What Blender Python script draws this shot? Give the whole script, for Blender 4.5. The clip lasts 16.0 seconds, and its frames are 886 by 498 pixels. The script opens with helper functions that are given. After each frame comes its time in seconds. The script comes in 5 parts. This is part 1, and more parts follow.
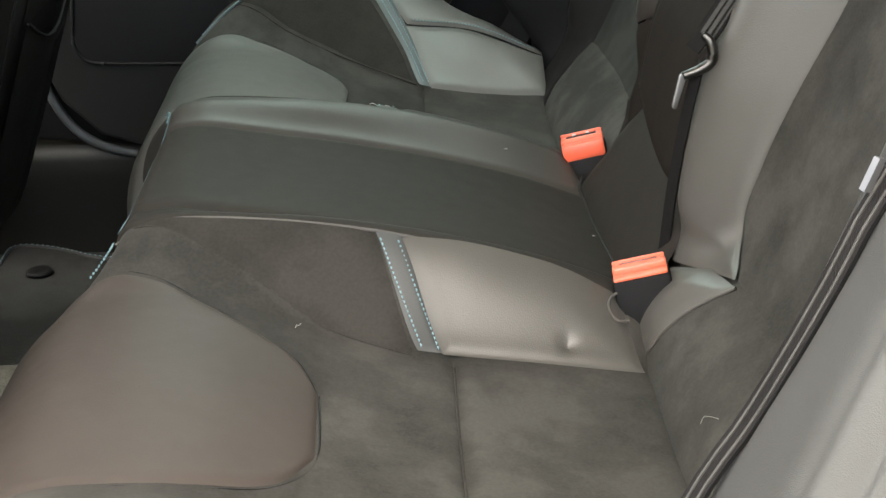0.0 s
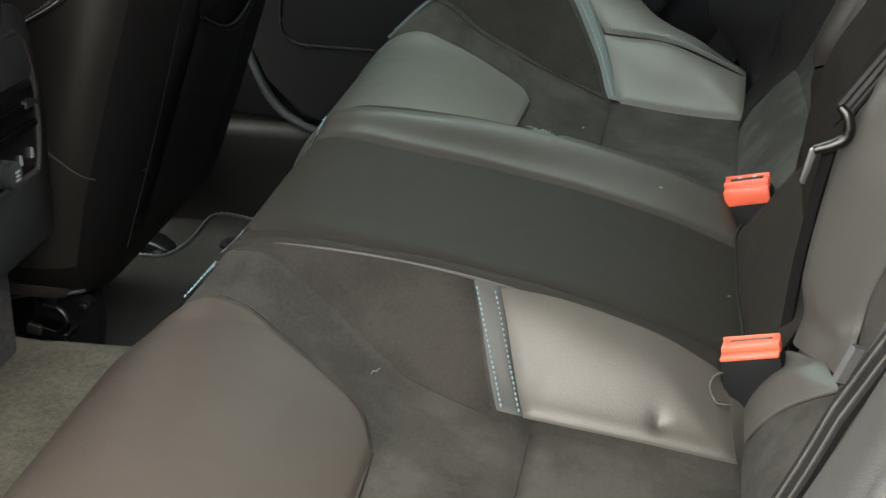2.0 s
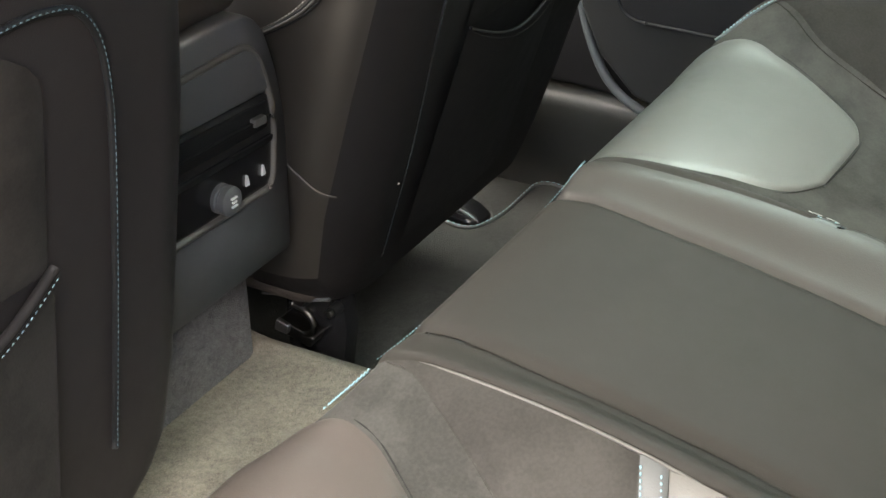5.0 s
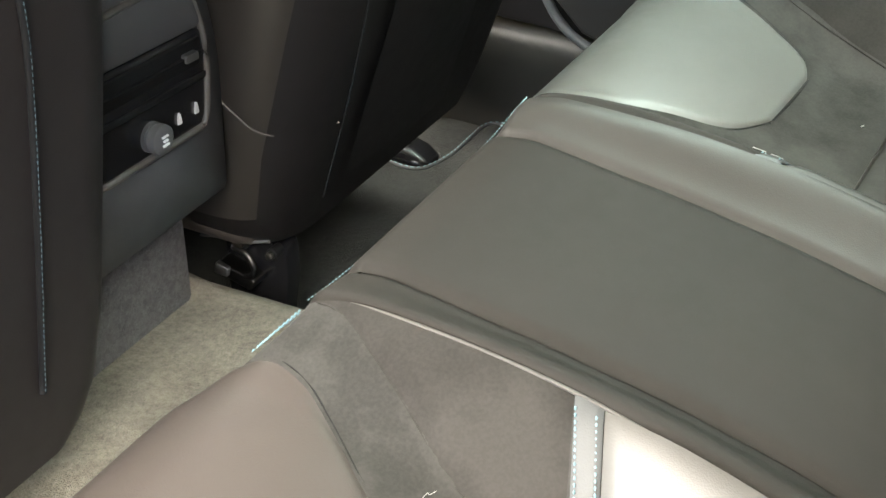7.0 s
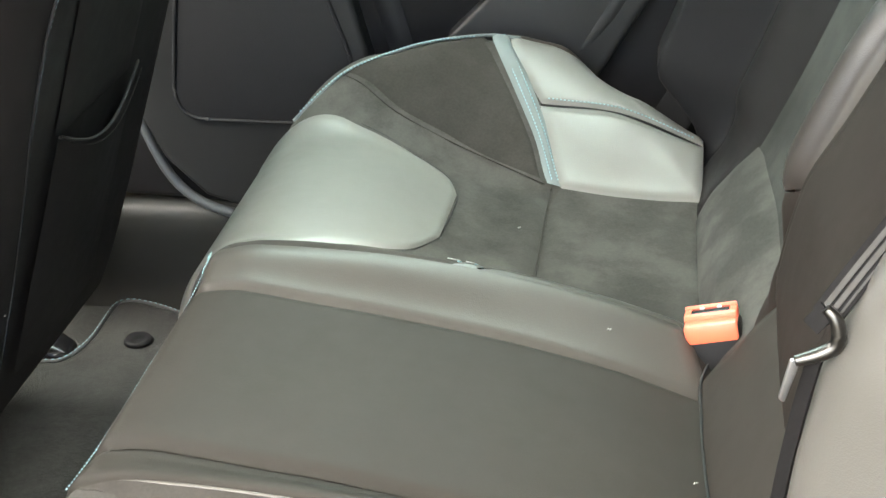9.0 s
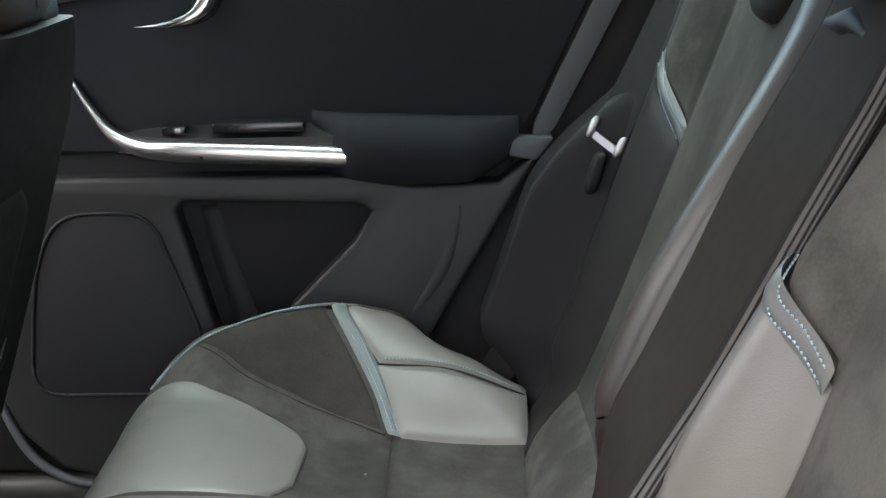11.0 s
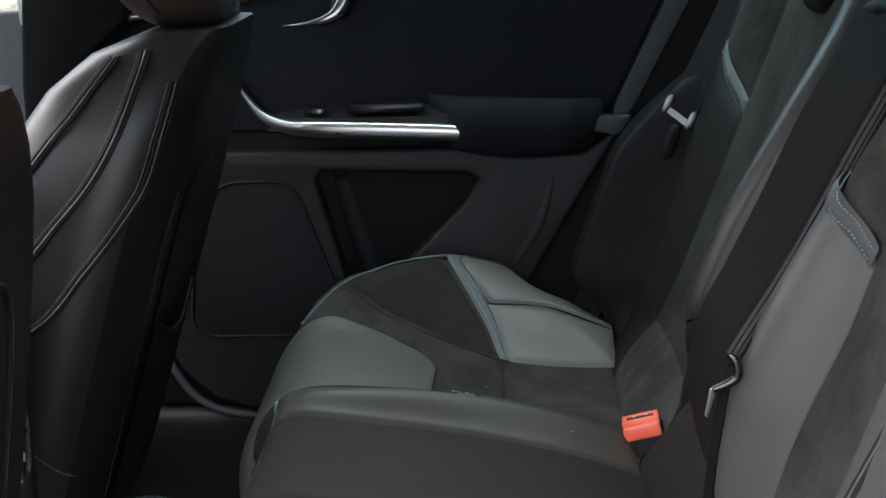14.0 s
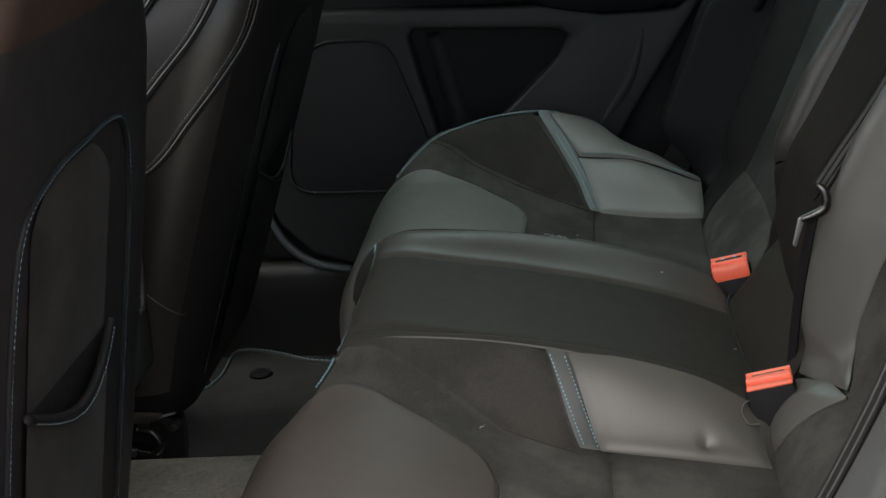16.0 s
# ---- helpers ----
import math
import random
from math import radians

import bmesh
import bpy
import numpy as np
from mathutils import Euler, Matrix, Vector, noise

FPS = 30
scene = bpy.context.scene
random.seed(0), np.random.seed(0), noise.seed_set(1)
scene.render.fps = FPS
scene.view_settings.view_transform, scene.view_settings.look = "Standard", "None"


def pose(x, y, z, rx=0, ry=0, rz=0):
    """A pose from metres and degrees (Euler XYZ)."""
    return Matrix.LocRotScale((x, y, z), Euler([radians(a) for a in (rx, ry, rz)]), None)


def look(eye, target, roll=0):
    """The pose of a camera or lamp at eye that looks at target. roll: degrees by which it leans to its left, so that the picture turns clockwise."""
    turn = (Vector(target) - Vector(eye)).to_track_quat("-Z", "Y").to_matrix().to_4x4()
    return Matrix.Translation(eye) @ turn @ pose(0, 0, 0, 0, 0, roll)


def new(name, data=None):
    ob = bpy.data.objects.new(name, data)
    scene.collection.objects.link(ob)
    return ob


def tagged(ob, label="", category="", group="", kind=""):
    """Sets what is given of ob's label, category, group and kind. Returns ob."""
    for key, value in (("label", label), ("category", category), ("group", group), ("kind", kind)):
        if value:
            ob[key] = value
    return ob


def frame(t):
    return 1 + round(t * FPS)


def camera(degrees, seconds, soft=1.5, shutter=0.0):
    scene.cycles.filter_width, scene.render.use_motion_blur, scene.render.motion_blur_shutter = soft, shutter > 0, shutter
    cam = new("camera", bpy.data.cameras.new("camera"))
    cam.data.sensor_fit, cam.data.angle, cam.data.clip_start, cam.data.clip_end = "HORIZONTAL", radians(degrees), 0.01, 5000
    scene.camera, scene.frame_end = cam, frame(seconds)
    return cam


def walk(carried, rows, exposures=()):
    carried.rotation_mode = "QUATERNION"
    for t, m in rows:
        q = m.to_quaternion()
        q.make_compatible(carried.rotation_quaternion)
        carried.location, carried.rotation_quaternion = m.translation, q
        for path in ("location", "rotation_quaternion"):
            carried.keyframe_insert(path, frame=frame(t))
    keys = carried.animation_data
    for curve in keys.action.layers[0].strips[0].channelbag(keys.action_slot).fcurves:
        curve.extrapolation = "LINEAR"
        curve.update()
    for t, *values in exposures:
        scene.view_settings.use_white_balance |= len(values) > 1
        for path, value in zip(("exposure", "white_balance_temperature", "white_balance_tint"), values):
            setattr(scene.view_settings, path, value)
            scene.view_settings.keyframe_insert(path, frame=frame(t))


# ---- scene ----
cam = camera(34.05, 16.0)
PATH = [
    (0, pose(0.1947, -1.1296, 0.7434, 68.174, 0.303, -2.508)),
    (0.5, pose(0.2141, -1.1176, 0.7537, 67.967, 0.204, -0.566)),
    (1, pose(0.2336, -1.1128, 0.7576, 67.965, -0.387, 2.418)),
    (1.5, pose(0.275, -1.0956, 0.7755, 66.939, -0.52, 6.339)),
    (2, pose(0.3236, -1.0552, 0.7926, 66.143, -0.745, 10.324)),
    (2.5, pose(0.3476, -1.0018, 0.8129, 65.924, -0.436, 13.058)),
    (3, pose(0.358, -0.9253, 0.8423, 64.986, -0.063, 16.003)),
    (3.5, pose(0.3631, -0.8579, 0.8569, 64.112, 0.718, 19.059)),
    (4, pose(0.3812, -0.8208, 0.8737, 63.117, 1.306, 23.351)),
    (4.5, pose(0.4114, -0.8001, 0.8906, 61.291, 1.045, 28.343)),
    (4.7, pose(0.421, -0.7913, 0.8919, 60.594, 0.806, 29.863)),
    (6.8, pose(0.4409, -0.7542, 0.8858, 57.475, 0.586, 29.899)),
    (7, pose(0.4351, -0.7536, 0.8736, 57.663, 0.422, 28.727)),
    (7.5, pose(0.4102, -0.7594, 0.8585, 58.051, 0.237, 24.613)),
    (8, pose(0.3792, -0.771, 0.8555, 59.547, 0.579, 19.063)),
    (8.5, pose(0.35, -0.7827, 0.8568, 61.814, 1.173, 13.14)),
    (9, pose(0.324, -0.8015, 0.8524, 64.201, 1.33, 7.868)),
    (9.5, pose(0.3198, -0.8232, 0.8509, 66.237, 1.423, 4.193)),
    (10, pose(0.3312, -0.854, 0.8452, 69.163, 1.399, 2.104)),
    (10.2, pose(0.3307, -0.8724, 0.8463, 70.556, 1.136, 1.556)),
    (12.3, pose(0.2696, -1.1108, 0.9223, 78.687, 2.224, -0.27)),
    (12.5, pose(0.2542, -1.1463, 0.9219, 78.666, 2.284, -0.285)),
    (13, pose(0.2336, -1.2107, 0.911, 78.25, 2.022, 0.081)),
    (13.5, pose(0.2288, -1.2473, 0.8957, 77.357, 2.094, 0.565)),
    (14, pose(0.2246, -1.2759, 0.8801, 76.17, 2.026, 1.345)),
    (14.5, pose(0.2177, -1.2994, 0.8666, 74.775, 2.275, 2.364)),
    (15, pose(0.2121, -1.3162, 0.8586, 73.335, 2.651, 3.22)),
    (15.5, pose(0.217, -1.3242, 0.8504, 72.369, 3.038, 4.091)),
    (16, pose(0.2155, -1.3339, 0.8477, 71.935, 3.153, 4.496)),
]
EXPOSURES = [(0, 2.92, 7700, 10), (1.0, 2.90, 7700, 9), (2.0, 2.76, 7650, 8), (2.5, 3.2, 7600, 6), (3.2, 3.84, 7600, 6), (3.6, 4.2, 7650, 7), (4.1, 4.36, 7750, 9), (4.7, 4.05, 7750, 11), (7, 4.22, 7800, 9), (8.5, 4.36, 7700, 8), (9.0, 4.46, 7720, 9), (9.5, 4.48, 7750, 10), (10.2, 4.16, 7650, 12), (12.3, 2.58, 7100, 22), (13.3, 2.40, 7000, 17), (14, 2.19, 6900, 15), (16, 1.86, 7200, 10)]
walk(cam, PATH, EXPOSURES)


# ---- light ----
def sky_world(strength, elevation, turn):
    w = bpy.data.worlds.new("daylight")
    scene.world = w
    w.use_nodes = True
    nt = w.node_tree
    nt.nodes.clear()
    out = nt.nodes.new("ShaderNodeOutputWorld")
    bg = nt.nodes.new("ShaderNodeBackground")
    sky = nt.nodes.new("ShaderNodeTexSky")
    sky.sky_type = "NISHITA"
    sky.sun_disc = False
    sky.sun_elevation, sky.sun_rotation = radians(elevation), radians(turn)
    bg.inputs["Strength"].default_value = strength
    nt.links.new(sky.outputs[0], bg.inputs["Color"])
    nt.links.new(bg.outputs[0], out.inputs["Surface"])


sky_world(0.10, 70, 190)
sun = new("sun", bpy.data.lights.new("sun", "SUN"))
sun.data.energy, sun.data.angle, sun.data.color = 4.0, radians(128), (1.0, 0.98, 0.94)
sun.matrix_world = look((-0.38, -0.08, 2.8), (0, 0, 0))


# ---- materials ----
class Nodes:
    """A small hand for writing node materials."""

    def __init__(self, name):
        self.mat = bpy.data.materials.new(name)
        self.mat.use_nodes = True
        self.nt = self.mat.node_tree
        self.bsdf = self.nt.nodes["Principled BSDF"]
        self.coord = self.nt.nodes.new("ShaderNodeTexCoord").outputs["Object"]

    def node(self, kind, **values):
        n = self.nt.nodes.new(kind)
        for key, value in values.items():
            n.inputs[key].default_value = value
        return n

    def noise(self, scale, detail=4.0, rough=0.6, stretch=None):
        n = self.node("ShaderNodeTexNoise", Scale=scale, Detail=detail, Roughness=rough)
        src = self.coord
        if stretch:
            m = self.node("ShaderNodeMapping", Scale=stretch)
            self.nt.links.new(src, m.inputs["Vector"])
            src = m.outputs[0]
        self.nt.links.new(src, n.inputs["Vector"])
        return n.outputs["Fac"]

    def cells(self, scale, feature="F1"):
        n = self.node("ShaderNodeTexVoronoi", Scale=scale)
        n.feature = feature
        self.nt.links.new(self.coord, n.inputs["Vector"])
        return n.outputs["Distance"]

    def ramp(self, fac, stops):
        n = self.nt.nodes.new("ShaderNodeValToRGB")
        el = n.color_ramp.elements
        while len(el) < len(stops):
            el.new(0.5)
        for e, (at, c) in zip(el, stops):
            e.position, e.color = at, (*c, 1) if len(c) == 3 else c
        self.nt.links.new(fac, n.inputs["Fac"])
        return n.outputs["Color"]

    def math(self, op, a, b):
        n = self.nt.nodes.new("ShaderNodeMath")
        n.operation = op
        for k, v in enumerate((a, b)):
            if isinstance(v, (int, float)):
                n.inputs[k].default_value = v
            else:
                self.nt.links.new(v, n.inputs[k])
        return n.outputs[0]

    def mix(self, fac, a, b):
        n = self.nt.nodes.new("ShaderNodeMix")
        n.data_type = "RGBA"
        for k, v in ((0, fac), (6, a), (7, b)):
            if isinstance(v, (int, float)):
                n.inputs[k].default_value = v
            elif isinstance(v, tuple):
                n.inputs[k].default_value = (*v, 1)
            else:
                self.nt.links.new(v, n.inputs[k])
        return n.outputs[2]

    def put(self, socket, value):
        if isinstance(value, (int, float)):
            self.bsdf.inputs[socket].default_value = value
        elif isinstance(value, tuple):
            self.bsdf.inputs[socket].default_value = (*value, 1) if len(value) == 3 else value
        else:
            self.nt.links.new(value, self.bsdf.inputs[socket])
        return self

    def bump(self, height, strength, distance):
        n = self.node("ShaderNodeBump", Strength=strength, Distance=distance)
        self.nt.links.new(height, n.inputs["Height"])
        self.nt.links.new(n.outputs[0], self.bsdf.inputs["Normal"])
        return self


def scaled(c, k):
    return tuple(v * k for v in c)


def leather(name, c, rough=0.42, grain=900, depth=0.0004, spec=0.3):
    n = Nodes(name)
    wide, fine = n.noise(9, 3), n.noise(60, 5)
    n.put("Base Color", n.mix(n.math("MULTIPLY", wide, 0.8), scaled(c, 0.8), scaled(c, 1.2)))
    n.put("Roughness", n.math("ADD", n.math("MULTIPLY", fine, 0.16), rough - 0.08)).put("Specular IOR Level", spec)
    h = n.math("ADD", n.math("MULTIPLY", n.cells(grain), 0.6), n.math("MULTIPLY", wide, 1.5))
    n.bump(h, 0.28, depth)
    return n.mat


def suede(name, c, k=1.0):
    n = Nodes(name)
    nap, marks, fine = n.noise(30, 5, 0.6), n.noise(13, 6, 0.55), n.noise(420, 3)
    both = n.math("ADD", n.math("MULTIPLY", nap, 0.28), n.math("MULTIPLY", marks, 0.72))
    blot = n.ramp(both, [(0.40, scaled(c, 1 - 0.28 * k)), (0.455, scaled(c, 1 - 0.09 * k)), (0.50, c), (0.525, scaled(c, 1 + 0.13 * k)), (0.58, scaled(c, 1 + 0.34 * k))])
    n.put("Base Color", n.mix(n.ramp(fine, [(0.38, (0, 0, 0)), (0.62, (1, 1, 1))]), n.mix(0.07, blot, (0, 0, 0)), n.mix(0.06, blot, scaled(c, 2.0))))
    n.put("Roughness", 0.95).put("Sheen Weight", 0.03).put("Sheen Roughness", 0.5).put("Specular IOR Level", 0.03)
    n.bump(n.math("ADD", fine, n.math("MULTIPLY", nap, 2.0)), 0.22, 0.0006)
    return n.mat


def plastic(name, c, rough=0.55, grain=1400, depth=0.0003, spec=0.4):
    n = Nodes(name)
    wide = n.noise(7, 4)
    n.put("Base Color", n.mix(wide, scaled(c, 0.85), scaled(c, 1.15)))
    n.put("Roughness", n.math("ADD", n.math("MULTIPLY", n.noise(40, 4), 0.15), rough - 0.07)).put("Specular IOR Level", spec)
    n.bump(n.cells(grain), 0.4, depth)
    return n.mat


def carpet(name, c, c2):
    n = Nodes(name)
    fine, tuft, wide = n.noise(620, 3, 0.7), n.noise(170, 4, 0.7), n.noise(20, 5, 0.65)
    mixed = n.ramp(wide, [(0.38, c), (0.6, c2)])
    pile = n.math("ADD", n.math("MULTIPLY", fine, 0.5), n.math("MULTIPLY", tuft, 0.5))
    n.put("Base Color", n.mix(n.ramp(pile, [(0.36, (0, 0, 0)), (0.64, (1, 1, 1))]), n.mix(0.45, mixed, (0, 0, 0)), n.mix(0.25, mixed, scaled(c2, 2.0))))
    n.put("Roughness", 0.98).put("Specular IOR Level", 0.1).put("Sheen Weight", 0.1)
    n.bump(n.math("ADD", pile, n.math("MULTIPLY", wide, 0.5)), 1.0, 0.003)
    return n.mat


def webbing(name, c):
    n = Nodes(name)
    w = n.node("ShaderNodeTexWave", Scale=700.0)
    n.nt.links.new(n.coord, w.inputs["Vector"])
    n.put("Base Color", n.mix(n.noise(80, 3), scaled(c, 0.7), scaled(c, 1.3))).put("Roughness", 0.75).put("Specular IOR Level", 0.2)
    n.bump(w.outputs["Fac"], 0.5, 0.0006)
    return n.mat


def metal(name, c, rough):
    n = Nodes(name)
    n.put("Base Color", c).put("Metallic", 1.0)
    n.put("Roughness", n.math("ADD", n.math("MULTIPLY", n.noise(90, 4), 0.12), rough - 0.06))
    return n.mat


def plain(name, c, rough=0.5, spec=0.5):
    n = Nodes(name)
    n.put("Base Color", n.mix(n.noise(50, 3), scaled(c, 0.9), scaled(c, 1.1))).put("Roughness", rough).put("Specular IOR Level", spec)
    return n.mat


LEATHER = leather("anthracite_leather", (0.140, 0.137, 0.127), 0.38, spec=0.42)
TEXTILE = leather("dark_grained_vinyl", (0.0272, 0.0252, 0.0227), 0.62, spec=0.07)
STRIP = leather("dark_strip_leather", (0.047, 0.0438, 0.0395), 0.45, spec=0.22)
# TEXTILE's vinyl in two darker copies, shade put into the colour.
BACK_TEXTILE = leather("dimmed_grained_vinyl", (0.0200, 0.0168, 0.0152), 0.66, spec=0.02)
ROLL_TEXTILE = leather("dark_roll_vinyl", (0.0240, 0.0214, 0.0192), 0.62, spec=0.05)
# The near bolster's leather, darkened for the shade on the far bolster.
SHADED_LEATHER = leather("shaded_bolster_leather", (0.026, 0.0222, 0.020), 0.36, spec=0.42)
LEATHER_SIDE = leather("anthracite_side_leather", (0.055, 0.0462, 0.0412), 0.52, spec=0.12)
# LEATHER for the near panels, glossier, with their shade put into the colour.
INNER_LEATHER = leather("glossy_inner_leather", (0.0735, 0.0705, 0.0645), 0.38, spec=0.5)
SEAT_LEATHER = leather("front_seat_leather", (0.0165, 0.0140, 0.0124), 0.37, spec=0.55)
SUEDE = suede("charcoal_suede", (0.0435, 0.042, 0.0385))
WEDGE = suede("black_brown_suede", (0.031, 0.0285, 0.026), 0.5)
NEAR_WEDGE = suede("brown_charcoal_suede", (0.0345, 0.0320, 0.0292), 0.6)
# SUEDE of the far backrest, its dimmer light put into the colour.
SHADED_SUEDE = suede("shaded_charcoal_suede", (0.0262, 0.0262, 0.0240))
POCKET = suede("dark_pocket_suede", (0.0165, 0.0142, 0.0132))
BAND = leather("slate_band_leather", (0.068, 0.071, 0.070), 0.45, spec=0.3)
PALE_BAND = leather("pale_slate_leather", (0.120, 0.138, 0.138), 0.45, spec=0.3)
PIPING = leather("piping_leather", (0.082, 0.076, 0.07), 0.45, spec=0.25)
BROWN_LEATHER = leather("dark_brown_leather", (0.036, 0.0205, 0.0150), 0.5, spec=0.25)
HEAD_LEATHER = leather("brown_headrest_leather", (0.030, 0.0215, 0.0175), 0.5, spec=0.3)
THREAD = plain("blue_thread", (0.175, 0.305, 0.335), 0.7)
DARK_THREAD = plain("dim_teal_thread", (0.075, 0.12, 0.135), 0.7)
GREY_THREAD = plain("grey_thread", (0.16, 0.155, 0.145), 0.7)
DOOR_PLASTIC = plastic("charcoal_door_plastic", (0.0135, 0.0146, 0.0152), 0.52, spec=0.36)
DOOR_SUEDE = plastic("black_door_cloth", (0.0130, 0.0152, 0.0182), 0.85, 700, spec=0.1)
REAR_TRIM = plastic("dark_grey_trim", (0.034, 0.040, 0.043), 0.55)
SOFT_TRIM = plastic("soft_grey_trim", (0.047, 0.055, 0.059), 0.5)
# Duller than BLACK_PLASTIC and darker, the far pillar's shadow put into the colour.
PILLAR = plastic("matte_pillar_plastic", (0.0062, 0.0064, 0.0070), 0.8, spec=0.06)
GRILLE = plastic("black_grille_plastic", (0.0105, 0.0112, 0.0125), 0.6, 700, spec=0.25)
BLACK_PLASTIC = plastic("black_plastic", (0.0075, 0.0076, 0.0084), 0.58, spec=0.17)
VINYL = plastic("grey_side_vinyl", (0.060, 0.0615, 0.061), 0.34)
CONSOLE_PLASTIC = plastic("graphite_console_plastic", (0.062, 0.0625, 0.066), 0.5)
SILL_PLASTIC = plastic("dark_sill_plastic", (0.024, 0.0255, 0.0240), 0.5)
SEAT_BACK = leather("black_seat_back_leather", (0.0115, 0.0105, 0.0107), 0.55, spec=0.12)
DRIVER_BACK = leather("worn_black_leather", (0.0190, 0.0168, 0.0172), 0.48, spec=0.2)
# Paler than the trim it joins: sky light from the window put into the colour.
LEDGE = plastic("skylit_grey_ledge", (0.29, 0.33, 0.32), 0.46)
GLOSS_BLACK = plain("gloss_black", (0.008, 0.008, 0.009), 0.25)
CARPET = carpet("taupe_carpet", (0.120, 0.108, 0.086), (0.175, 0.158, 0.128))
PLINTH = carpet("grey_riser_carpet", (0.085, 0.083, 0.088), (0.125, 0.122, 0.126))
MAT_CARPET = carpet("dark_mat_carpet", (0.014, 0.0152, 0.0140), (0.031, 0.0335, 0.0305))
MAT_PILE = carpet("grey_mat_pile", (0.0145, 0.0152, 0.0137), (0.028, 0.0293, 0.0264))
DARK_STEEL = metal("dark_bent_steel", (0.085, 0.083, 0.080), 0.36)
BELT = webbing("black_webbing", (0.0065, 0.0062, 0.0066))
GREY_BELT = webbing("charcoal_webbing", (0.0165, 0.0172, 0.0182))
BELT_RIB = webbing("grey_webbing", (0.056, 0.055, 0.053))
CHROME = metal("satin_chrome", (0.80, 0.80, 0.80), 0.30)
DARK_CHROME = metal("shaded_chrome", (0.40, 0.40, 0.40), 0.18)
STEEL = metal("dull_steel", (0.36, 0.36, 0.37), 0.38)
ORANGE = plain("orange_button", (0.85, 0.13, 0.068), 0.4)
WHITE_MARK = plain("white_mark", (0.5, 0.5, 0.5), 0.5)
HEADLINER = plastic("light_headliner", (0.45, 0.44, 0.42), 0.9, 900)


# ---- mesh building ----
def thing(name, label, category, group="", at=(0, 0, 0)):
    ob = tagged(new(name), label, category, group)
    ob.location = at
    ob.empty_display_size = 0.05
    return ob


def smooth_mesh(name, verts, faces, material, sharp=None):
    me = bpy.data.meshes.new(name)
    me.from_pydata([tuple(v) for v in verts], [], faces)
    me.update()
    me.polygons.foreach_set("use_smooth", [True] * len(me.polygons))
    if sharp:
        me.set_sharp_from_angle(angle=radians(sharp))
    me.materials.append(material)
    return me


def part(name, me, parent, label=""):
    ob = new(name, me)
    if parent:
        ob.parent = parent
        ob.matrix_parent_inverse = Matrix.Translation(-parent.location) if parent.parent is None else Matrix.Translation(-parent.location - parent.parent.location)
    if label:
        tagged(ob, label)
    return ob


def spline(pts, n):
    """n points evenly along a smooth curve through pts."""
    p = np.array(pts, float)
    if len(p) == 2:
        return p[0] + np.linspace(0, 1, n)[:, None] * (p[1] - p[0])
    q = np.vstack([2 * p[0] - p[1], p, 2 * p[-1] - p[-2]])
    out = []
    for i in range(1, len(q) - 2):
        for s in np.linspace(0, 1, 24, endpoint=False):
            a, b, c, d = q[i - 1], q[i], q[i + 1], q[i + 2]
            out.append(0.5 * (2 * b + (c - a) * s + (2 * a - 5 * b + 4 * c - d) * s**2 + (3 * b - a - 3 * c + d) * s**3))
    out.append(p[-1])
    out = np.array(out)
    run = np.r_[0, np.cumsum(np.linalg.norm(np.diff(out, axis=0), axis=1))]
    want = np.linspace(0, run[-1], n)
    return np.stack([np.interp(want, run, out[:, k]) for k in range(out.shape[1])], 1)


def lerp_table(table):
    """A smooth curve through the table's points, without overshoot."""
    xs, ys = np.array([p[0] for p in table]), np.array([p[1] for p in table])
    h, d = np.diff(xs), np.diff(ys) / np.diff(xs)
    m = np.zeros(len(xs))
    m[0], m[-1] = d[0], d[-1]
    for i in range(1, len(xs) - 1):
        if d[i - 1] * d[i] > 0:
            m[i] = (h[i - 1] + h[i]) * 3 / ((h[i - 1] + 2 * h[i]) / d[i] + (2 * h[i - 1] + h[i]) / d[i - 1])
            m[i] = math.copysign(min(abs(m[i]), 3 * min(abs(d[i - 1]), abs(d[i]))), d[i])

    def value(x):
        if x <= xs[0]:
            return float(ys[0])
        if x >= xs[-1]:
            return float(ys[-1])
        i = int(np.searchsorted(xs, x)) - 1
        t = (x - xs[i]) / h[i]
        return float(ys[i] * (1 + 2 * t) * (1 - t) ** 2 + h[i] * m[i] * t * (1 - t) ** 2 + ys[i + 1] * t * t * (3 - 2 * t) + h[i] * m[i + 1] * t * t * (t - 1))

    return value


def grid_faces(nu, nv, close_u=False):
    out = []
    for i in range(nu - (0 if close_u else 1)):
        for j in range(nv - 1):
            a, b = i * nv + j, ((i + 1) % nu) * nv + j
            out.append((a, b, b + 1, a + 1))
    return out


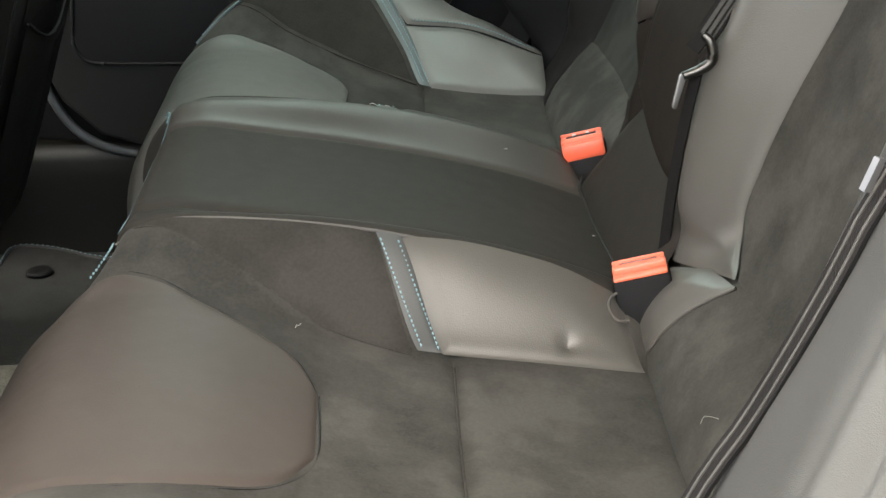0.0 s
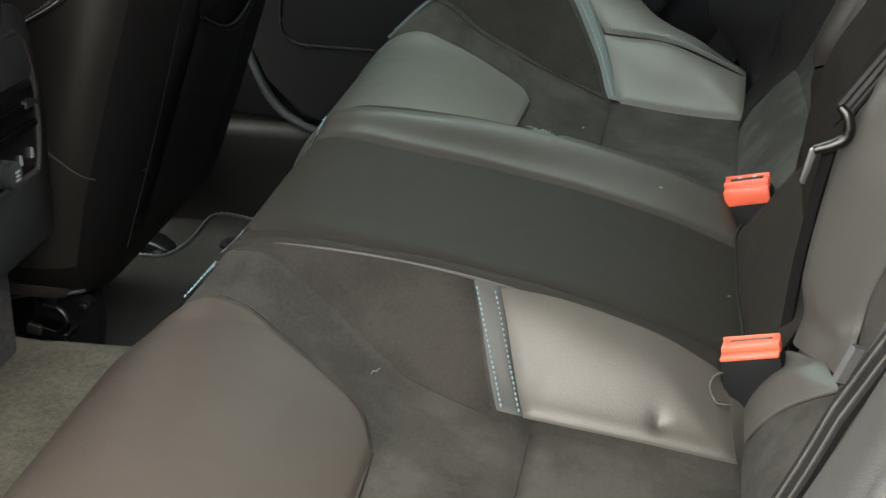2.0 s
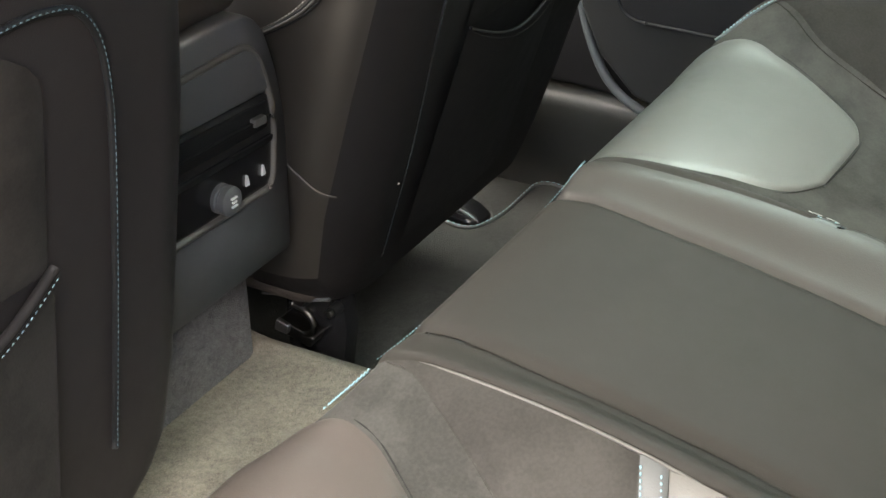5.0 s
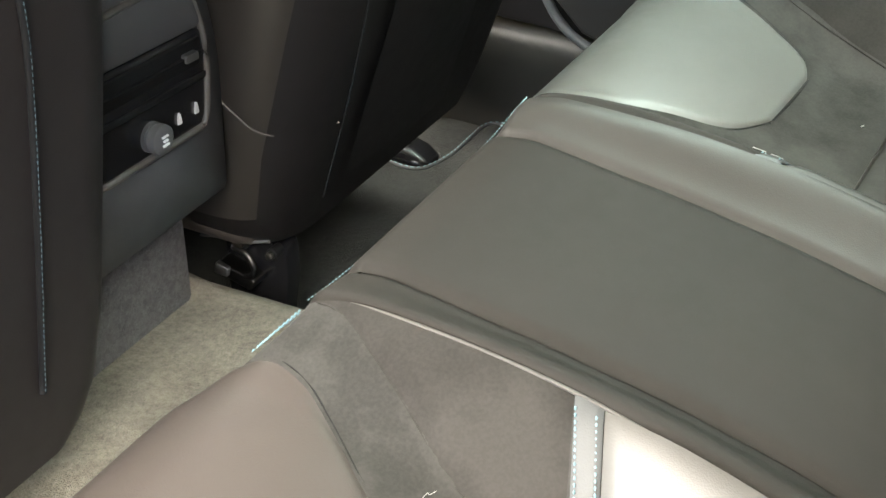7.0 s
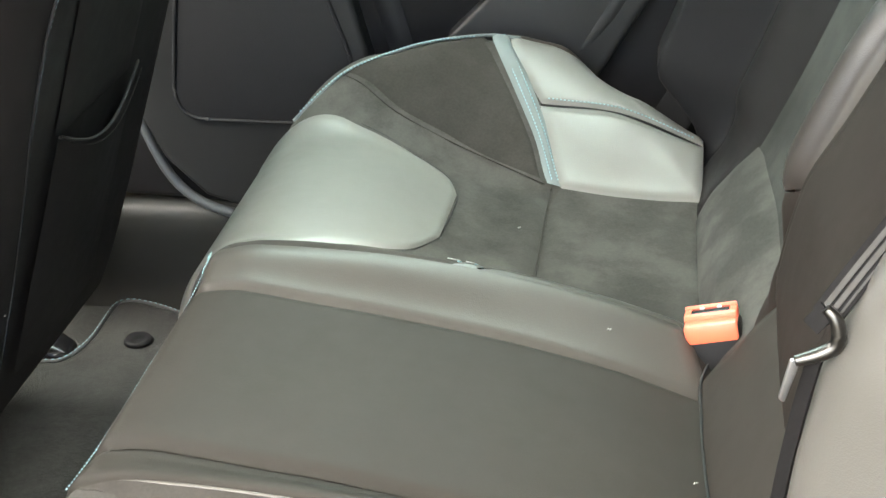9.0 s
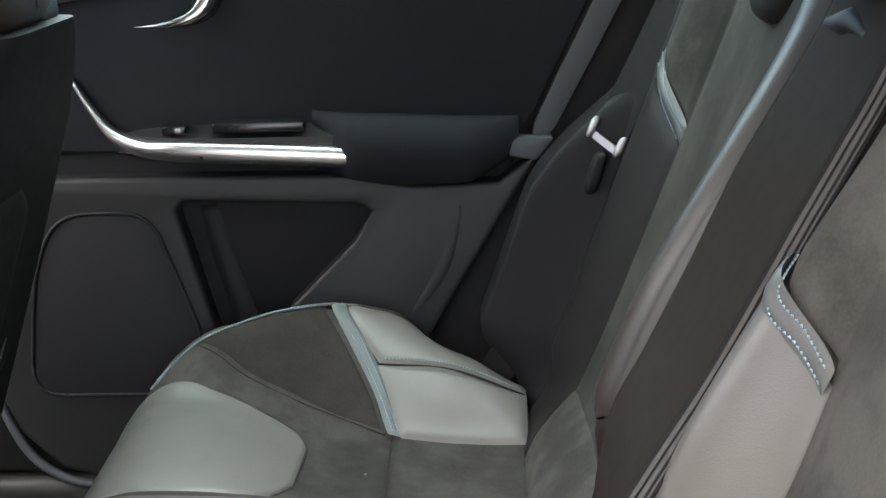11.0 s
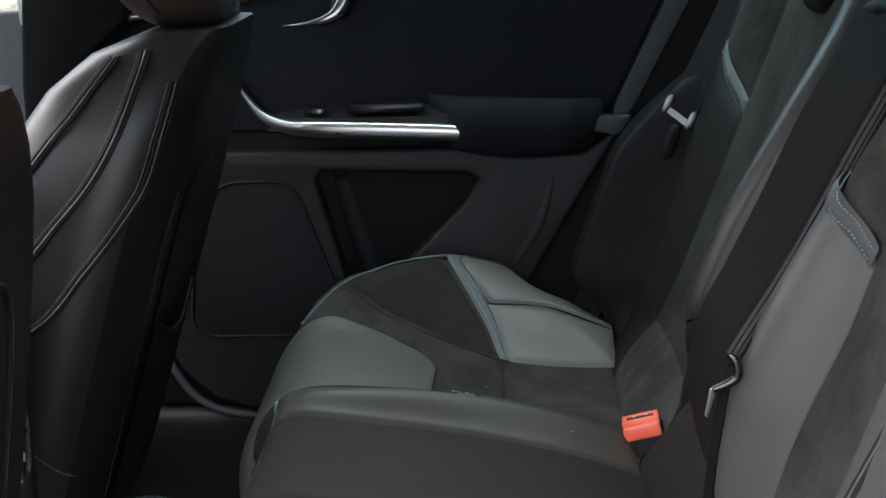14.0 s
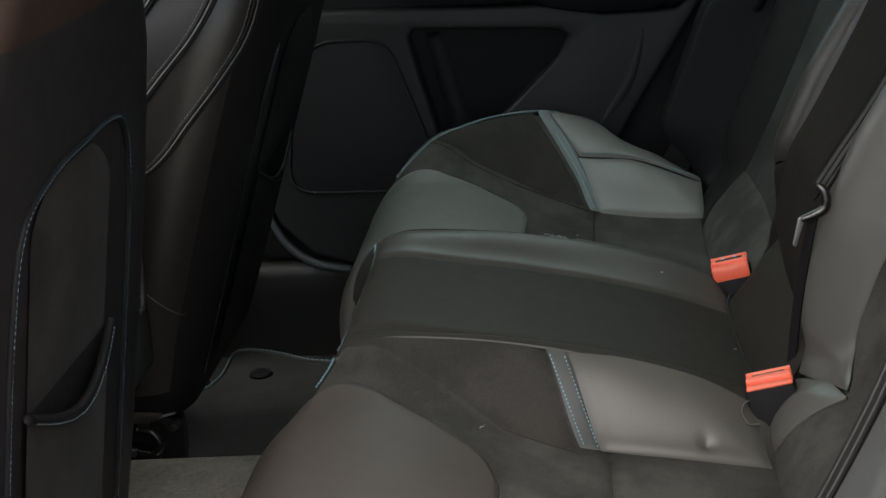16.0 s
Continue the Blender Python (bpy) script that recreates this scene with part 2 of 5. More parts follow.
def panel_mesh(name, surface, low, high, material, nu=40, nv=24, lift=0.0015, groove=0.004, width=0.007, crown=0.0, flip=False, ends=(1, 1), sides=(1, 1)):
    """A sewn panel between two curves of the surface's (u, y): proud in the middle, drawn down to the seams at its edges."""
    lo, hi = spline(low, nu), spline(high, nu)
    length = np.linalg.norm(np.diff((lo + hi) / 2, axis=0), axis=1).sum()
    verts = []
    ts = (1 - np.cos(np.linspace(0, math.pi, nv))) / 2 * 0.6 + np.linspace(0, 1, nv) * 0.4
    for i in range(nu):
        s = i / (nu - 1)
        w = np.linalg.norm(hi[i] - lo[i])
        for t in ts:
            u, y = lo[i] + (hi[i] - lo[i]) * t
            d = min(t * w if sides[0] else 9, (1 - t) * w if sides[1] else 9, s * length if ends[0] else 9, (1 - s) * length if ends[1] else 9)
            off = lift - groove * math.exp(-((d / width) ** 2)) + crown * (1 - math.exp(-((d / 0.03) ** 2)))
            p, n = surface(u, y)
            verts.append(p + n * off)
    faces = grid_faces(nu, nv)
    if flip:
        faces = [f[::-1] for f in faces]
    return smooth_mesh(name, verts, faces, material)


def tube_mesh(name, pts, radius, material, n=60, seg=8, flat=1.0):
    """A round cord along a smooth curve; radius may be a table along it."""
    c = spline(pts, n)
    tan = np.gradient(c, axis=0)
    verts = []
    up = Vector((0, 0, 1))
    for i in range(n):
        t = Vector(tan[i]).normalized()
        a = t.cross(up)
        a = a.normalized() if a.length > 1e-4 else Vector((1, 0, 0))
        b = a.cross(t)
        r = radius if isinstance(radius, (int, float)) else np.interp(i / (n - 1), np.linspace(0, 1, len(radius)), radius)
        for k in range(seg):
            w = 2 * math.pi * k / seg
            verts.append(Vector(c[i]) + a * (math.cos(w) * r) + b * (math.sin(w) * r * flat))
    faces = [(i * seg + k, i * seg + (k + 1) % seg, (i + 1) * seg + (k + 1) % seg, (i + 1) * seg + k) for i in range(n - 1) for k in range(seg)]
    faces += [tuple(range(seg)), tuple(range((n - 1) * seg, n * seg))[::-1]]
    return smooth_mesh(name, verts, faces, material)


def stitch_mesh(name, pts, material, length=0.0026, gap=0.0013, r=0.0007, lean=0.0):
    """A row of single stitches lying on a curve."""
    fine = spline(pts, 200)
    run = np.r_[0, np.cumsum(np.linalg.norm(np.diff(fine, axis=0), axis=1))]
    verts, faces = [], []
    s = gap
    while s + length < run[-1]:
        a = Vector([np.interp(s, run, fine[:, k]) for k in range(3)])
        b = Vector([np.interp(s + length, run, fine[:, k]) for k in range(3)])
        t = (b - a).normalized()
        side = t.cross(Vector((0, 0, 1)))
        side = side.normalized() if side.length > 1e-3 else Vector((0, 1, 0))
        upv = side.cross(t)
        m = (a + b) / 2
        base = len(verts)
        a, b = a - side * lean, b + side * lean
        for q, rr in ((a, 0.35), ((a * 2 + b) / 3, 1.0), ((a + b * 2) / 3, 1.0), (b, 0.35)):
            lift = upv * (r * (0.9 if rr == 1 else 0.0))
            for k in range(6):
                w = math.pi * k / 3
                verts.append(q + lift + (side * math.cos(w) + upv * math.sin(w)) * r * rr)
        for i in range(3):
            for k in range(6):
                faces.append((base + i * 6 + k, base + i * 6 + (k + 1) % 6, base + (i + 1) * 6 + (k + 1) % 6, base + (i + 1) * 6 + k))
        s += length + gap
    return smooth_mesh(name, verts, faces, material)


def slab_mesh(name, outline, y0, y1, material, bevel=0.004, segs=3):
    """A plate cut to an outline in x and z, between two depths in y, with rounded edges."""
    bm = bmesh.new()
    vs = [bm.verts.new((x, y0, z)) for x, z in outline]
    f = bm.faces.new(vs)
    out = bmesh.ops.extrude_face_region(bm, geom=[f])
    bmesh.ops.translate(bm, vec=(0, y1 - y0, 0), verts=[g for g in out["geom"] if isinstance(g, bmesh.types.BMVert)])
    bmesh.ops.recalc_face_normals(bm, faces=bm.faces[:])
    if bevel:
        edges = [e for e in bm.edges if abs(e.calc_face_angle(0)) > 0.8]
        bmesh.ops.bevel(bm, geom=edges, offset=bevel, segments=segs, affect="EDGES", profile=0.5, clamp_overlap=True)
    me = bpy.data.meshes.new(name)
    bm.to_mesh(me)
    bm.free()
    me.polygons.foreach_set("use_smooth", [True] * len(me.polygons))
    me.set_sharp_from_angle(angle=radians(40))
    me.materials.append(material)
    return me


def box_mesh(name, lo, hi, material, bevel=0.003, segs=2):
    bm = bmesh.new()
    bmesh.ops.create_cube(bm, size=1)
    for v in bm.verts:
        v.co = Vector([(a + b) / 2 + c * (b - a) for a, b, c in zip(lo, hi, v.co)])
    if bevel:
        bmesh.ops.bevel(bm, geom=bm.edges[:], offset=bevel, segments=segs, affect="EDGES", profile=0.5, clamp_overlap=True)
    me = bpy.data.meshes.new(name)
    bm.to_mesh(me)
    bm.free()
    me.polygons.foreach_set("use_smooth", [True] * len(me.polygons))
    me.set_sharp_from_angle(angle=radians(40))
    me.materials.append(material)
    return me


def loft_mesh(name, rings, material, caps=True, sharp=None):
    """Skin over closed rings of points."""
    m = len(rings[0])
    verts = [p for r in rings for p in r]
    faces = [(i * m + k, i * m + (k + 1) % m, (i + 1) * m + (k + 1) % m, (i + 1) * m + k) for i in range(len(rings) - 1) for k in range(m)]
    if caps:
        faces += [tuple(range(m))[::-1], tuple(range((len(rings) - 1) * m, len(rings) * m))]
    me = smooth_mesh(name, verts, faces, material, sharp)
    bm = bmesh.new()
    bm.from_mesh(me)
    bmesh.ops.recalc_face_normals(bm, faces=bm.faces[:])
    bm.to_mesh(me)
    bm.free()
    return me


def rounded(pts, radius, n=5):
    """An outline with its corners rounded."""
    out = []
    m = len(pts)
    for i in range(m):
        p, a, b = Vector(pts[i]), Vector(pts[i - 1]), Vector(pts[(i + 1) % m])
        r = radius[i] if isinstance(radius, (list, tuple)) else radius
        ra, rb = min(r, (a - p).length * 0.48), min(r, (b - p).length * 0.48)
        s, e = p + (a - p).normalized() * ra, p + (b - p).normalized() * rb
        for k in range(n + 1):
            t = k / n
            out.append(tuple(s * (1 - t) ** 2 + p * 2 * t * (1 - t) + e * t**2))
    return out


# ---- the rear bench: its upholstered surface ----
CENTRE_Z = lerp_table([(0.0, 0.370), (0.04, 0.379), (0.12, 0.376), (0.20, 0.366), (0.30, 0.342), (0.37, 0.316), (0.45, 0.28)])
RECESS = lerp_table([(0.0, 0.003), (0.05, 0.009), (0.12, 0.016), (0.20, 0.019), (0.36, 0.017), (0.45, 0.015)])
OUTER_Z = lerp_table([(-0.02, 0.350), (0.03, 0.3495), (0.06, 0.347), (0.09, 0.3405), (0.12, 0.330), (0.16, 0.315), (0.22, 0.302), (0.30, 0.291), (0.39, 0.281), (0.45, 0.275)])
BOLSTER = lerp_table([(0.0, 0.045), (0.08, 0.07), (0.18, 0.088), (0.26, 0.078), (0.34, 0.062), (0.40, 0.05), (0.45, 0.045)])
CORNER = lerp_table([(0.0, 0.0), (0.46, 0.0), (0.52, 0.018), (0.57, 0.042), (0.61, 0.068), (0.66, 0.13), (0.70, 0.19)])


FRONT = -0.125
BACK = 0.385


def step(a, b, v):
    t = min(max((v - a) / (b - a), 0), 1)
    return t * t * (3 - 2 * t)


def cushion_height(x, y):
    a = abs(y)
    c = a - 0.018 * step(0.10, 0.16, a) * (y > 0)
    mid = step(0.225, 0.143, c)
    z = OUTER_Z(x) + mid * (CENTRE_Z(x) - OUTER_Z(x)) - RECESS(x) * step(0.144, 0.107, c)
    # the crest of the bolster runs inwards and sinks towards the backrest
    k, k2 = step(0.17, 0.30, x), step(0.30, 0.39, x)
    crest = 0.625 - 0.045 * k - 0.02 * k2 - (0.055 * step(0.115, 0.015, x) if y > 0 else 0.0)
    z += BOLSTER(x) * (1 - (0.28 if y < 0 else 0.20) * k - 0.10 * k2) * (1.0 if y < 0 else 0.94 - 0.05 * step(0.14, 0.07, x)) * step(0.45, crest, a)
    if y > 0:
        z += 0.0070 * math.exp(-(((x - 0.290) / 0.060) ** 2)) * step(0.47, crest, a)
    d = max(0, (a - crest) / (0.05 if y < 0 else 0.05 - 0.014 * step(0.20, 0.12, x)))
    z -= 0.16 * d * d * (0.5 + 0.5 * step(0.8, 1.2, d))
    z -= 0.006 * math.exp(-(((a - 0.345) / 0.09) ** 2)) * step(0.05, 0.2, x)
    z += 0.005 * math.exp(-(((y - 0.143) / 0.016) ** 2)) * step(0.30, 0.1, x)
    # pulled creases on the bolsters, and a pressed dimple beside one buckle
    z += 0.0011 * math.sin(95 * x + 60 * a) * math.exp(-(((a - 0.505) / 0.028) ** 2)) * step(0.27, 0.37, x)
    z -= 0.005 * math.exp(-((x - 0.321) ** 2 + (y + 0.203) ** 2) / 0.0055 ** 2)
    return z


def cushion_point(u, y):
    a = abs(y)
    c = CORNER(min(a, 0.7))
    mid = step(0.24, 0.15, a)
    u0 = 0.03 - 0.015 * mid
    if u < u0:
        x = u0
        z = cushion_height(u0, y)
        phi = (u0 - u) / (u0 - FRONT) * 1.6
        ax, bz = (0.106 if y < 0 else 0.092) * (1 - mid) + 0.019 * mid, 0.12 * (1 - mid) + 0.035 * mid
        x = u0 - ax * math.sin(phi)
        z -= bz * (1 - math.cos(phi)) ** (1.12 - 0.12 * mid)
    else:
        x = u
        z = cushion_height(u, y)
    x += c * min(max((0.40 - u) / 0.35, 0), 1)
    return Vector((x, y, z))


def cushion(u, y):
    p = cushion_point(u, y)
    e = 0.002
    n = (cushion_point(u + e, y) - cushion_point(u - e, y)).cross(cushion_point(u, y + e) - cushion_point(u, y - e))
    return p, n.normalized()


def on_cushion(pts, lift=0.0):
    out = []
    for u, y in pts:
        p, n = cushion(u, y)
        out.append(p + n * lift)
    return out


def mirrored(pts, s):
    return [(u, a * s) for u, a in pts]


def build_cushion():
    bench = thing("rear_bench", "anthracite leather and charcoal suede rear bench with blue stitching", "seat")
    S = cushion
    part("centre_panel", panel_mesh("centre_panel", S, [(FRONT, -0.106), (0.02, -0.1015), (0.2, -0.1015), (BACK, -0.1025)], [(FRONT, 0.108), (0.02, 0.107), (0.2, 0.1045), (BACK, 0.1045)], TEXTILE, 60, 40, 0.002, 0.005, 0.006), bench, "smooth dark grained centre panel")
    part("foam_base", panel_mesh("foam_base", S, [(FRONT, -0.62), (BACK, -0.62)], [(FRONT, 0.62), (BACK, 0.62)], SUEDE, 40, 120, -0.006), bench)
    for s in (-1, 1):
        def P(name, low, high, mat, label="", **kw):
            lo, hi = mirrored(low, s), mirrored(high, s)
            kw.setdefault("flip", s < 0)
            return part(name, panel_mesh(name, S, lo, hi, mat, **kw), bench, label)

        g = 0.004 if s < 0 else 0.013
        # Far strip paled: the light its slope catches is put into the colour.
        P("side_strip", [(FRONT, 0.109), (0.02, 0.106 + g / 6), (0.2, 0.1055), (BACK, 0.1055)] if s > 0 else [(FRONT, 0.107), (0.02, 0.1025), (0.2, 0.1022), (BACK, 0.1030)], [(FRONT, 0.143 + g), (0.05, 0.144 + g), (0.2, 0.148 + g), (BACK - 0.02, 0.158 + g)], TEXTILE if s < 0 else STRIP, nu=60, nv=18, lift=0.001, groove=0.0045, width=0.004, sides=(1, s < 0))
        base_low = [(FRONT, 0.146 + g), (0.05, 0.147 + g), (0.2, 0.149 + g), (0.2395, 0.150 + g)]
        P("front_suede", base_low, [(FRONT, 0.60), (0.0, 0.61), (0.2395, 0.62)], SUEDE, "charcoal suede", nu=60, nv=90, lift=-0.001, groove=0.0045, sides=(s > 0, 1))
        P("rear_suede", [(0.2395, 0.150 + g), (BACK, 0.157 + g)], [(0.2395, 0.62), (BACK, 0.61)], SUEDE, "charcoal suede", nu=30, nv=90, lift=-0.001, groove=0.0045, sides=(s > 0, 1))
        patch_low = [(FRONT - 0.02, 0.190), (-0.06, 0.191), (-0.015, 0.192), (0.015, 0.195), (0.040, 0.203), (0.066, 0.219), (0.093, 0.238), (0.132, 0.265), (0.150, 0.305)]
        patch_high = [(FRONT - 0.02, 0.49), (0.0, 0.473), (0.046, 0.468), (0.099, 0.452), (0.131, 0.430), (0.151, 0.385)]
        if s > 0:
            patch_low = [(FRONT - 0.02, 0.20), (-0.02, 0.205), (0.034, 0.222), (0.081, 0.243), (0.129, 0.274), (0.153, 0.325)]
            patch_high = [(FRONT - 0.02, 0.508), (0.0, 0.497), (0.053, 0.483), (0.099, 0.469), (0.142, 0.450), (0.157, 0.420)]
        # Both patches are one leather; the near one's shade is put into its colour.
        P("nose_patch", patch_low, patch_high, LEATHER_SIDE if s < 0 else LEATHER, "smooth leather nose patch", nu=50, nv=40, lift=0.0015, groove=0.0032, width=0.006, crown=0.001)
        wedge_edge = [(0.0, 0.151), (0.029, 0.156), (0.066, 0.175), (0.103, 0.194), (0.145, 0.213), (0.214, 0.226)] if s < 0 else [(0.0, 0.172), (0.09, 0.193), (0.214, 0.227)]
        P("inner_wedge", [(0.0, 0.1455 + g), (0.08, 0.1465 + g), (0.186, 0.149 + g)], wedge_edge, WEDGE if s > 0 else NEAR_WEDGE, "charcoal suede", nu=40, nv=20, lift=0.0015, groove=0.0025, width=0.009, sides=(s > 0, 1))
        P("stitched_band", [(0.1865, 0.1485 + g), (0.2050, 0.1495 + g)], [(0.2145, 0.216 + g), (0.2320, 0.216 + g)], BAND, "slate leather band", nu=8, nv=24, lift=0.002, groove=0.0015, width=0.002, sides=(s > 0, 1))
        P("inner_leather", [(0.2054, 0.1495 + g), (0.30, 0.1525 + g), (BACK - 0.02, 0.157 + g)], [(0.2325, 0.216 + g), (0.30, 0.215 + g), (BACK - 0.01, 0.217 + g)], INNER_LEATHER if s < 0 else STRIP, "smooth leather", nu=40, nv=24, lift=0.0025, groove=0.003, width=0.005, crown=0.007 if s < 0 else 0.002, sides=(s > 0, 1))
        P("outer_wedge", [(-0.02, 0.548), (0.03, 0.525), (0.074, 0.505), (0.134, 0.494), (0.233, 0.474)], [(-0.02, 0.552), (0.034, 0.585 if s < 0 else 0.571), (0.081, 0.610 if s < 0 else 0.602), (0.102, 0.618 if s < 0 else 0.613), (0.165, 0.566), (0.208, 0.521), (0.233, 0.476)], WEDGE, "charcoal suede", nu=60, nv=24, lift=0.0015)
        P("outer_band", [(0.235, 0.474), (0.209, 0.520), (0.166, 0.565), (0.102, 0.620)], [(0.248, 0.472), (0.222, 0.526), (0.182, 0.573), (0.124, 0.620)], LEATHER if s < 0 else PALE_BAND, "pale leather band", nu=30, nv=10, lift=0.0025, groove=0.002, width=0.003, flip=s > 0)
        P("bolster_leather", [(0.249, 0.471), (0.306, 0.471), (BACK - 0.002, 0.478)], [(0.206, 0.549), (0.293, 0.553), (BACK - 0.002, 0.548)], LEATHER, "smooth leather", nu=40, nv=24, lift=0.003, groove=0.0035, width=0.0045, crown=0.002)
        P("bolster_top", [(0.207, 0.551), (0.293, 0.555), (BACK - 0.002, 0.550)], [(0.125, 0.621), (0.28, 0.625), (BACK - 0.002, 0.605)], LEATHER, nu=40, nv=24, lift=0.002, groove=0.003, width=0.0045)
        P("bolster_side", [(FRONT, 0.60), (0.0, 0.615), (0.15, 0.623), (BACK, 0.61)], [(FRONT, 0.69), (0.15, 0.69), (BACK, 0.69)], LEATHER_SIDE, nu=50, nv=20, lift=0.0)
        rows = [[(0.189, 0.153 + g), (0.204, 0.184 + g), (0.217, 0.215 + g)], [(0.202, 0.153 + g), (0.2165, 0.184 + g), (0.229, 0.215 + g)],
                [(0.239, 0.476), (0.213, 0.522), (0.171, 0.567), (0.108, 0.619)], [(0.245, 0.476), (0.218, 0.525), (0.177, 0.571), (0.118, 0.619)],
                [(0.210, 0.555), (0.293, 0.5585), (BACK - 0.012, 0.554)]]
        for row in rows:
            part("stitching", stitch_mesh("stitching", on_cushion(mirrored(row, s), 0.0024), THREAD), bench, "pale blue stitching")
        if s < 0:
            loop = on_cushion([(0.362, -0.163), (0.354, -0.170), (0.352, -0.178), (0.357, -0.185), (0.366, -0.184)], 0.0085)
            part("buckle_slot_edge", tube_mesh("buckle_slot_edge", loop, 0.0011, PIPING, 40), bench, "pale sewn edge of the buckle slot")
        part("seam_shadow", tube_mesh("seam_shadow", on_cushion(mirrored([(0.206, 0.550), (0.293, 0.554), (BACK - 0.004, 0.549)], s), -0.0008), 0.0012, BLACK_PLASTIC, 40), bench, "dark seam cord")
        for line in ([(0.2395, 0.236), (0.2385, 0.30), (0.2385, 0.40), (0.240, 0.468)], [(0.0, 0.540), (0.03, 0.525), (0.074, 0.505), (0.134, 0.494), (0.232, 0.4735)]) + ((wedge_edge,) if s > 0 else ()):
            part("seam", tube_mesh("seam", on_cushion(mirrored(line, s), -0.0008), 0.0009, WEDGE, 40, 6), bench, "dark sewn seam")
        if s < 0:
            part("seam", tube_mesh("seam", on_cushion(mirrored(wedge_edge, s), -0.0015), 0.0008, NEAR_WEDGE, 40, 6), bench, "soft sewn seam")
        part("seam", tube_mesh("seam", on_cushion(mirrored(patch_low[2:], s), -0.0016), 0.0008, SEAT_BACK, 60, 6), bench, "thin dark seam")
        part("seam", tube_mesh("seam", on_cushion(mirrored(patch_high[1:] + patch_low[-1:], s), -0.0016), 0.0008, SEAT_BACK, 60, 6), bench, "thin dark seam")
        for off in (0.0, 0.007):
            part("stitching", stitch_mesh("stitching", on_cushion(mirrored([(-0.078 + off, 0.146), (-0.06 + off, 0.166), (-0.045 + off, 0.186)], s), 0.002), THREAD), bench, "pale blue stitching")
        part("stitching", stitch_mesh("stitching", on_cushion(mirrored([(-0.03, 0.51), (0.02, 0.56), (0.06, 0.595)] if s < 0 else [(-0.03, 0.508), (0.0, 0.535), (0.03, 0.562), (0.06, 0.584), (0.10, 0.606)], s), 0.003), THREAD), bench, "pale blue stitching")
        # Near piping is paler: the highlight along the edge is put into its colour.
        part("piping", tube_mesh("piping", on_cushion(mirrored([(-0.07, 0.1445 + g), (0.05, 0.1455 + g), (0.2, 0.148 + g), (BACK - 0.03, 0.156 + g)], s), 0.0004 if s < 0 else -0.0012), 0.0013, PIPING if s < 0 else TEXTILE, 60), bench, "thin leather piping")
        part("piping", tube_mesh("piping", on_cushion(mirrored([(-0.04, 0.525), (0.03, 0.58), (0.10, 0.615), (0.2, 0.625), (0.3, 0.62)] if s < 0 else [(-0.04, 0.508), (0.0, 0.541), (0.03, 0.568), (0.06, 0.590), (0.10, 0.6125), (0.14, 0.619)], s), 0.001), 0.0018, PIPING if s < 0 else PALE_BAND, 60), bench, "thin leather piping")
    for u in (-0.052,):
        part("stitching", stitch_mesh("stitching", on_cushion([(u, -0.145), (u, -0.09), (u, 0.0), (u, 0.09), (u, 0.155)], 0.0018), THREAD, 0.0022, 0.0018, 0.0004), bench, "pale blue stitching")
    verts = []
    for y in np.linspace(-0.66, 0.66, 80):
        p = cushion_point(FRONT + 0.001, y)
        verts += [p, p + Vector((0.006, 0, -0.05)), Vector((p.x + 0.03, p.y, 0.08)), Vector((p.x + 0.05, p.y, 0.0))]
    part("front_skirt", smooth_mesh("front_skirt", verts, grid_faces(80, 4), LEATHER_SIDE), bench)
    return bench


build_cushion()


# ---- the rear backrests ----
BACK_X = lerp_table([(0.20, 0.392), (0.27, 0.378), (0.30, 0.388), (0.33, 0.410), (0.36, 0.438), (0.40, 0.456), (0.48, 0.486), (0.60, 0.530), (0.72, 0.576), (0.86, 0.628), (0.95, 0.66)])
CENTRE_X = lerp_table([(0.20, 0.40), (0.26, 0.382), (0.30, 0.392), (0.345, 0.414), (0.40, 0.416), (0.47, 0.428), (0.52, 0.453), (0.587, 0.486), (0.66, 0.520), (0.757, 0.574), (0.80, 0.595), (0.95, 0.668)])


BULGE = lerp_table([(0.30, 0.036), (0.40, 0.045), (0.44, 0.053), (0.48, 0.060), (0.54, 0.057), (0.60, 0.047), (0.66, 0.034), (0.76, 0.014), (0.95, 0.004)])
LOWER_X = lerp_table([(0.20, 0.40), (0.26, 0.382), (0.30, 0.390), (0.345, 0.412), (0.39, 0.436), (0.45, 0.475)])


def centre_foot(y):
    """The height at which the centre section turns in at its foot: its far corner is rounded off."""
    return 0.348 + 0.035 * max(0.0, (y + 0.03) / 0.125) ** 1.5


def lower_point(v, y):
    """The roll under the centre section, sinking a little at both ends."""
    return Vector((LOWER_X(v) + 0.010 * step(0.12, 0.165, abs(y)) - 0.013 * step(0.42, 0.35, v) * (0.35 + 0.65 * step(-0.12, 0.05, y)), y, v))


def lower_roll(v, y):
    e = 0.002
    n = (lower_point(v, y + e) - lower_point(v, y - e)).cross(lower_point(v + e, y) - lower_point(v - e, y))
    return lower_point(v, y), -n.normalized()


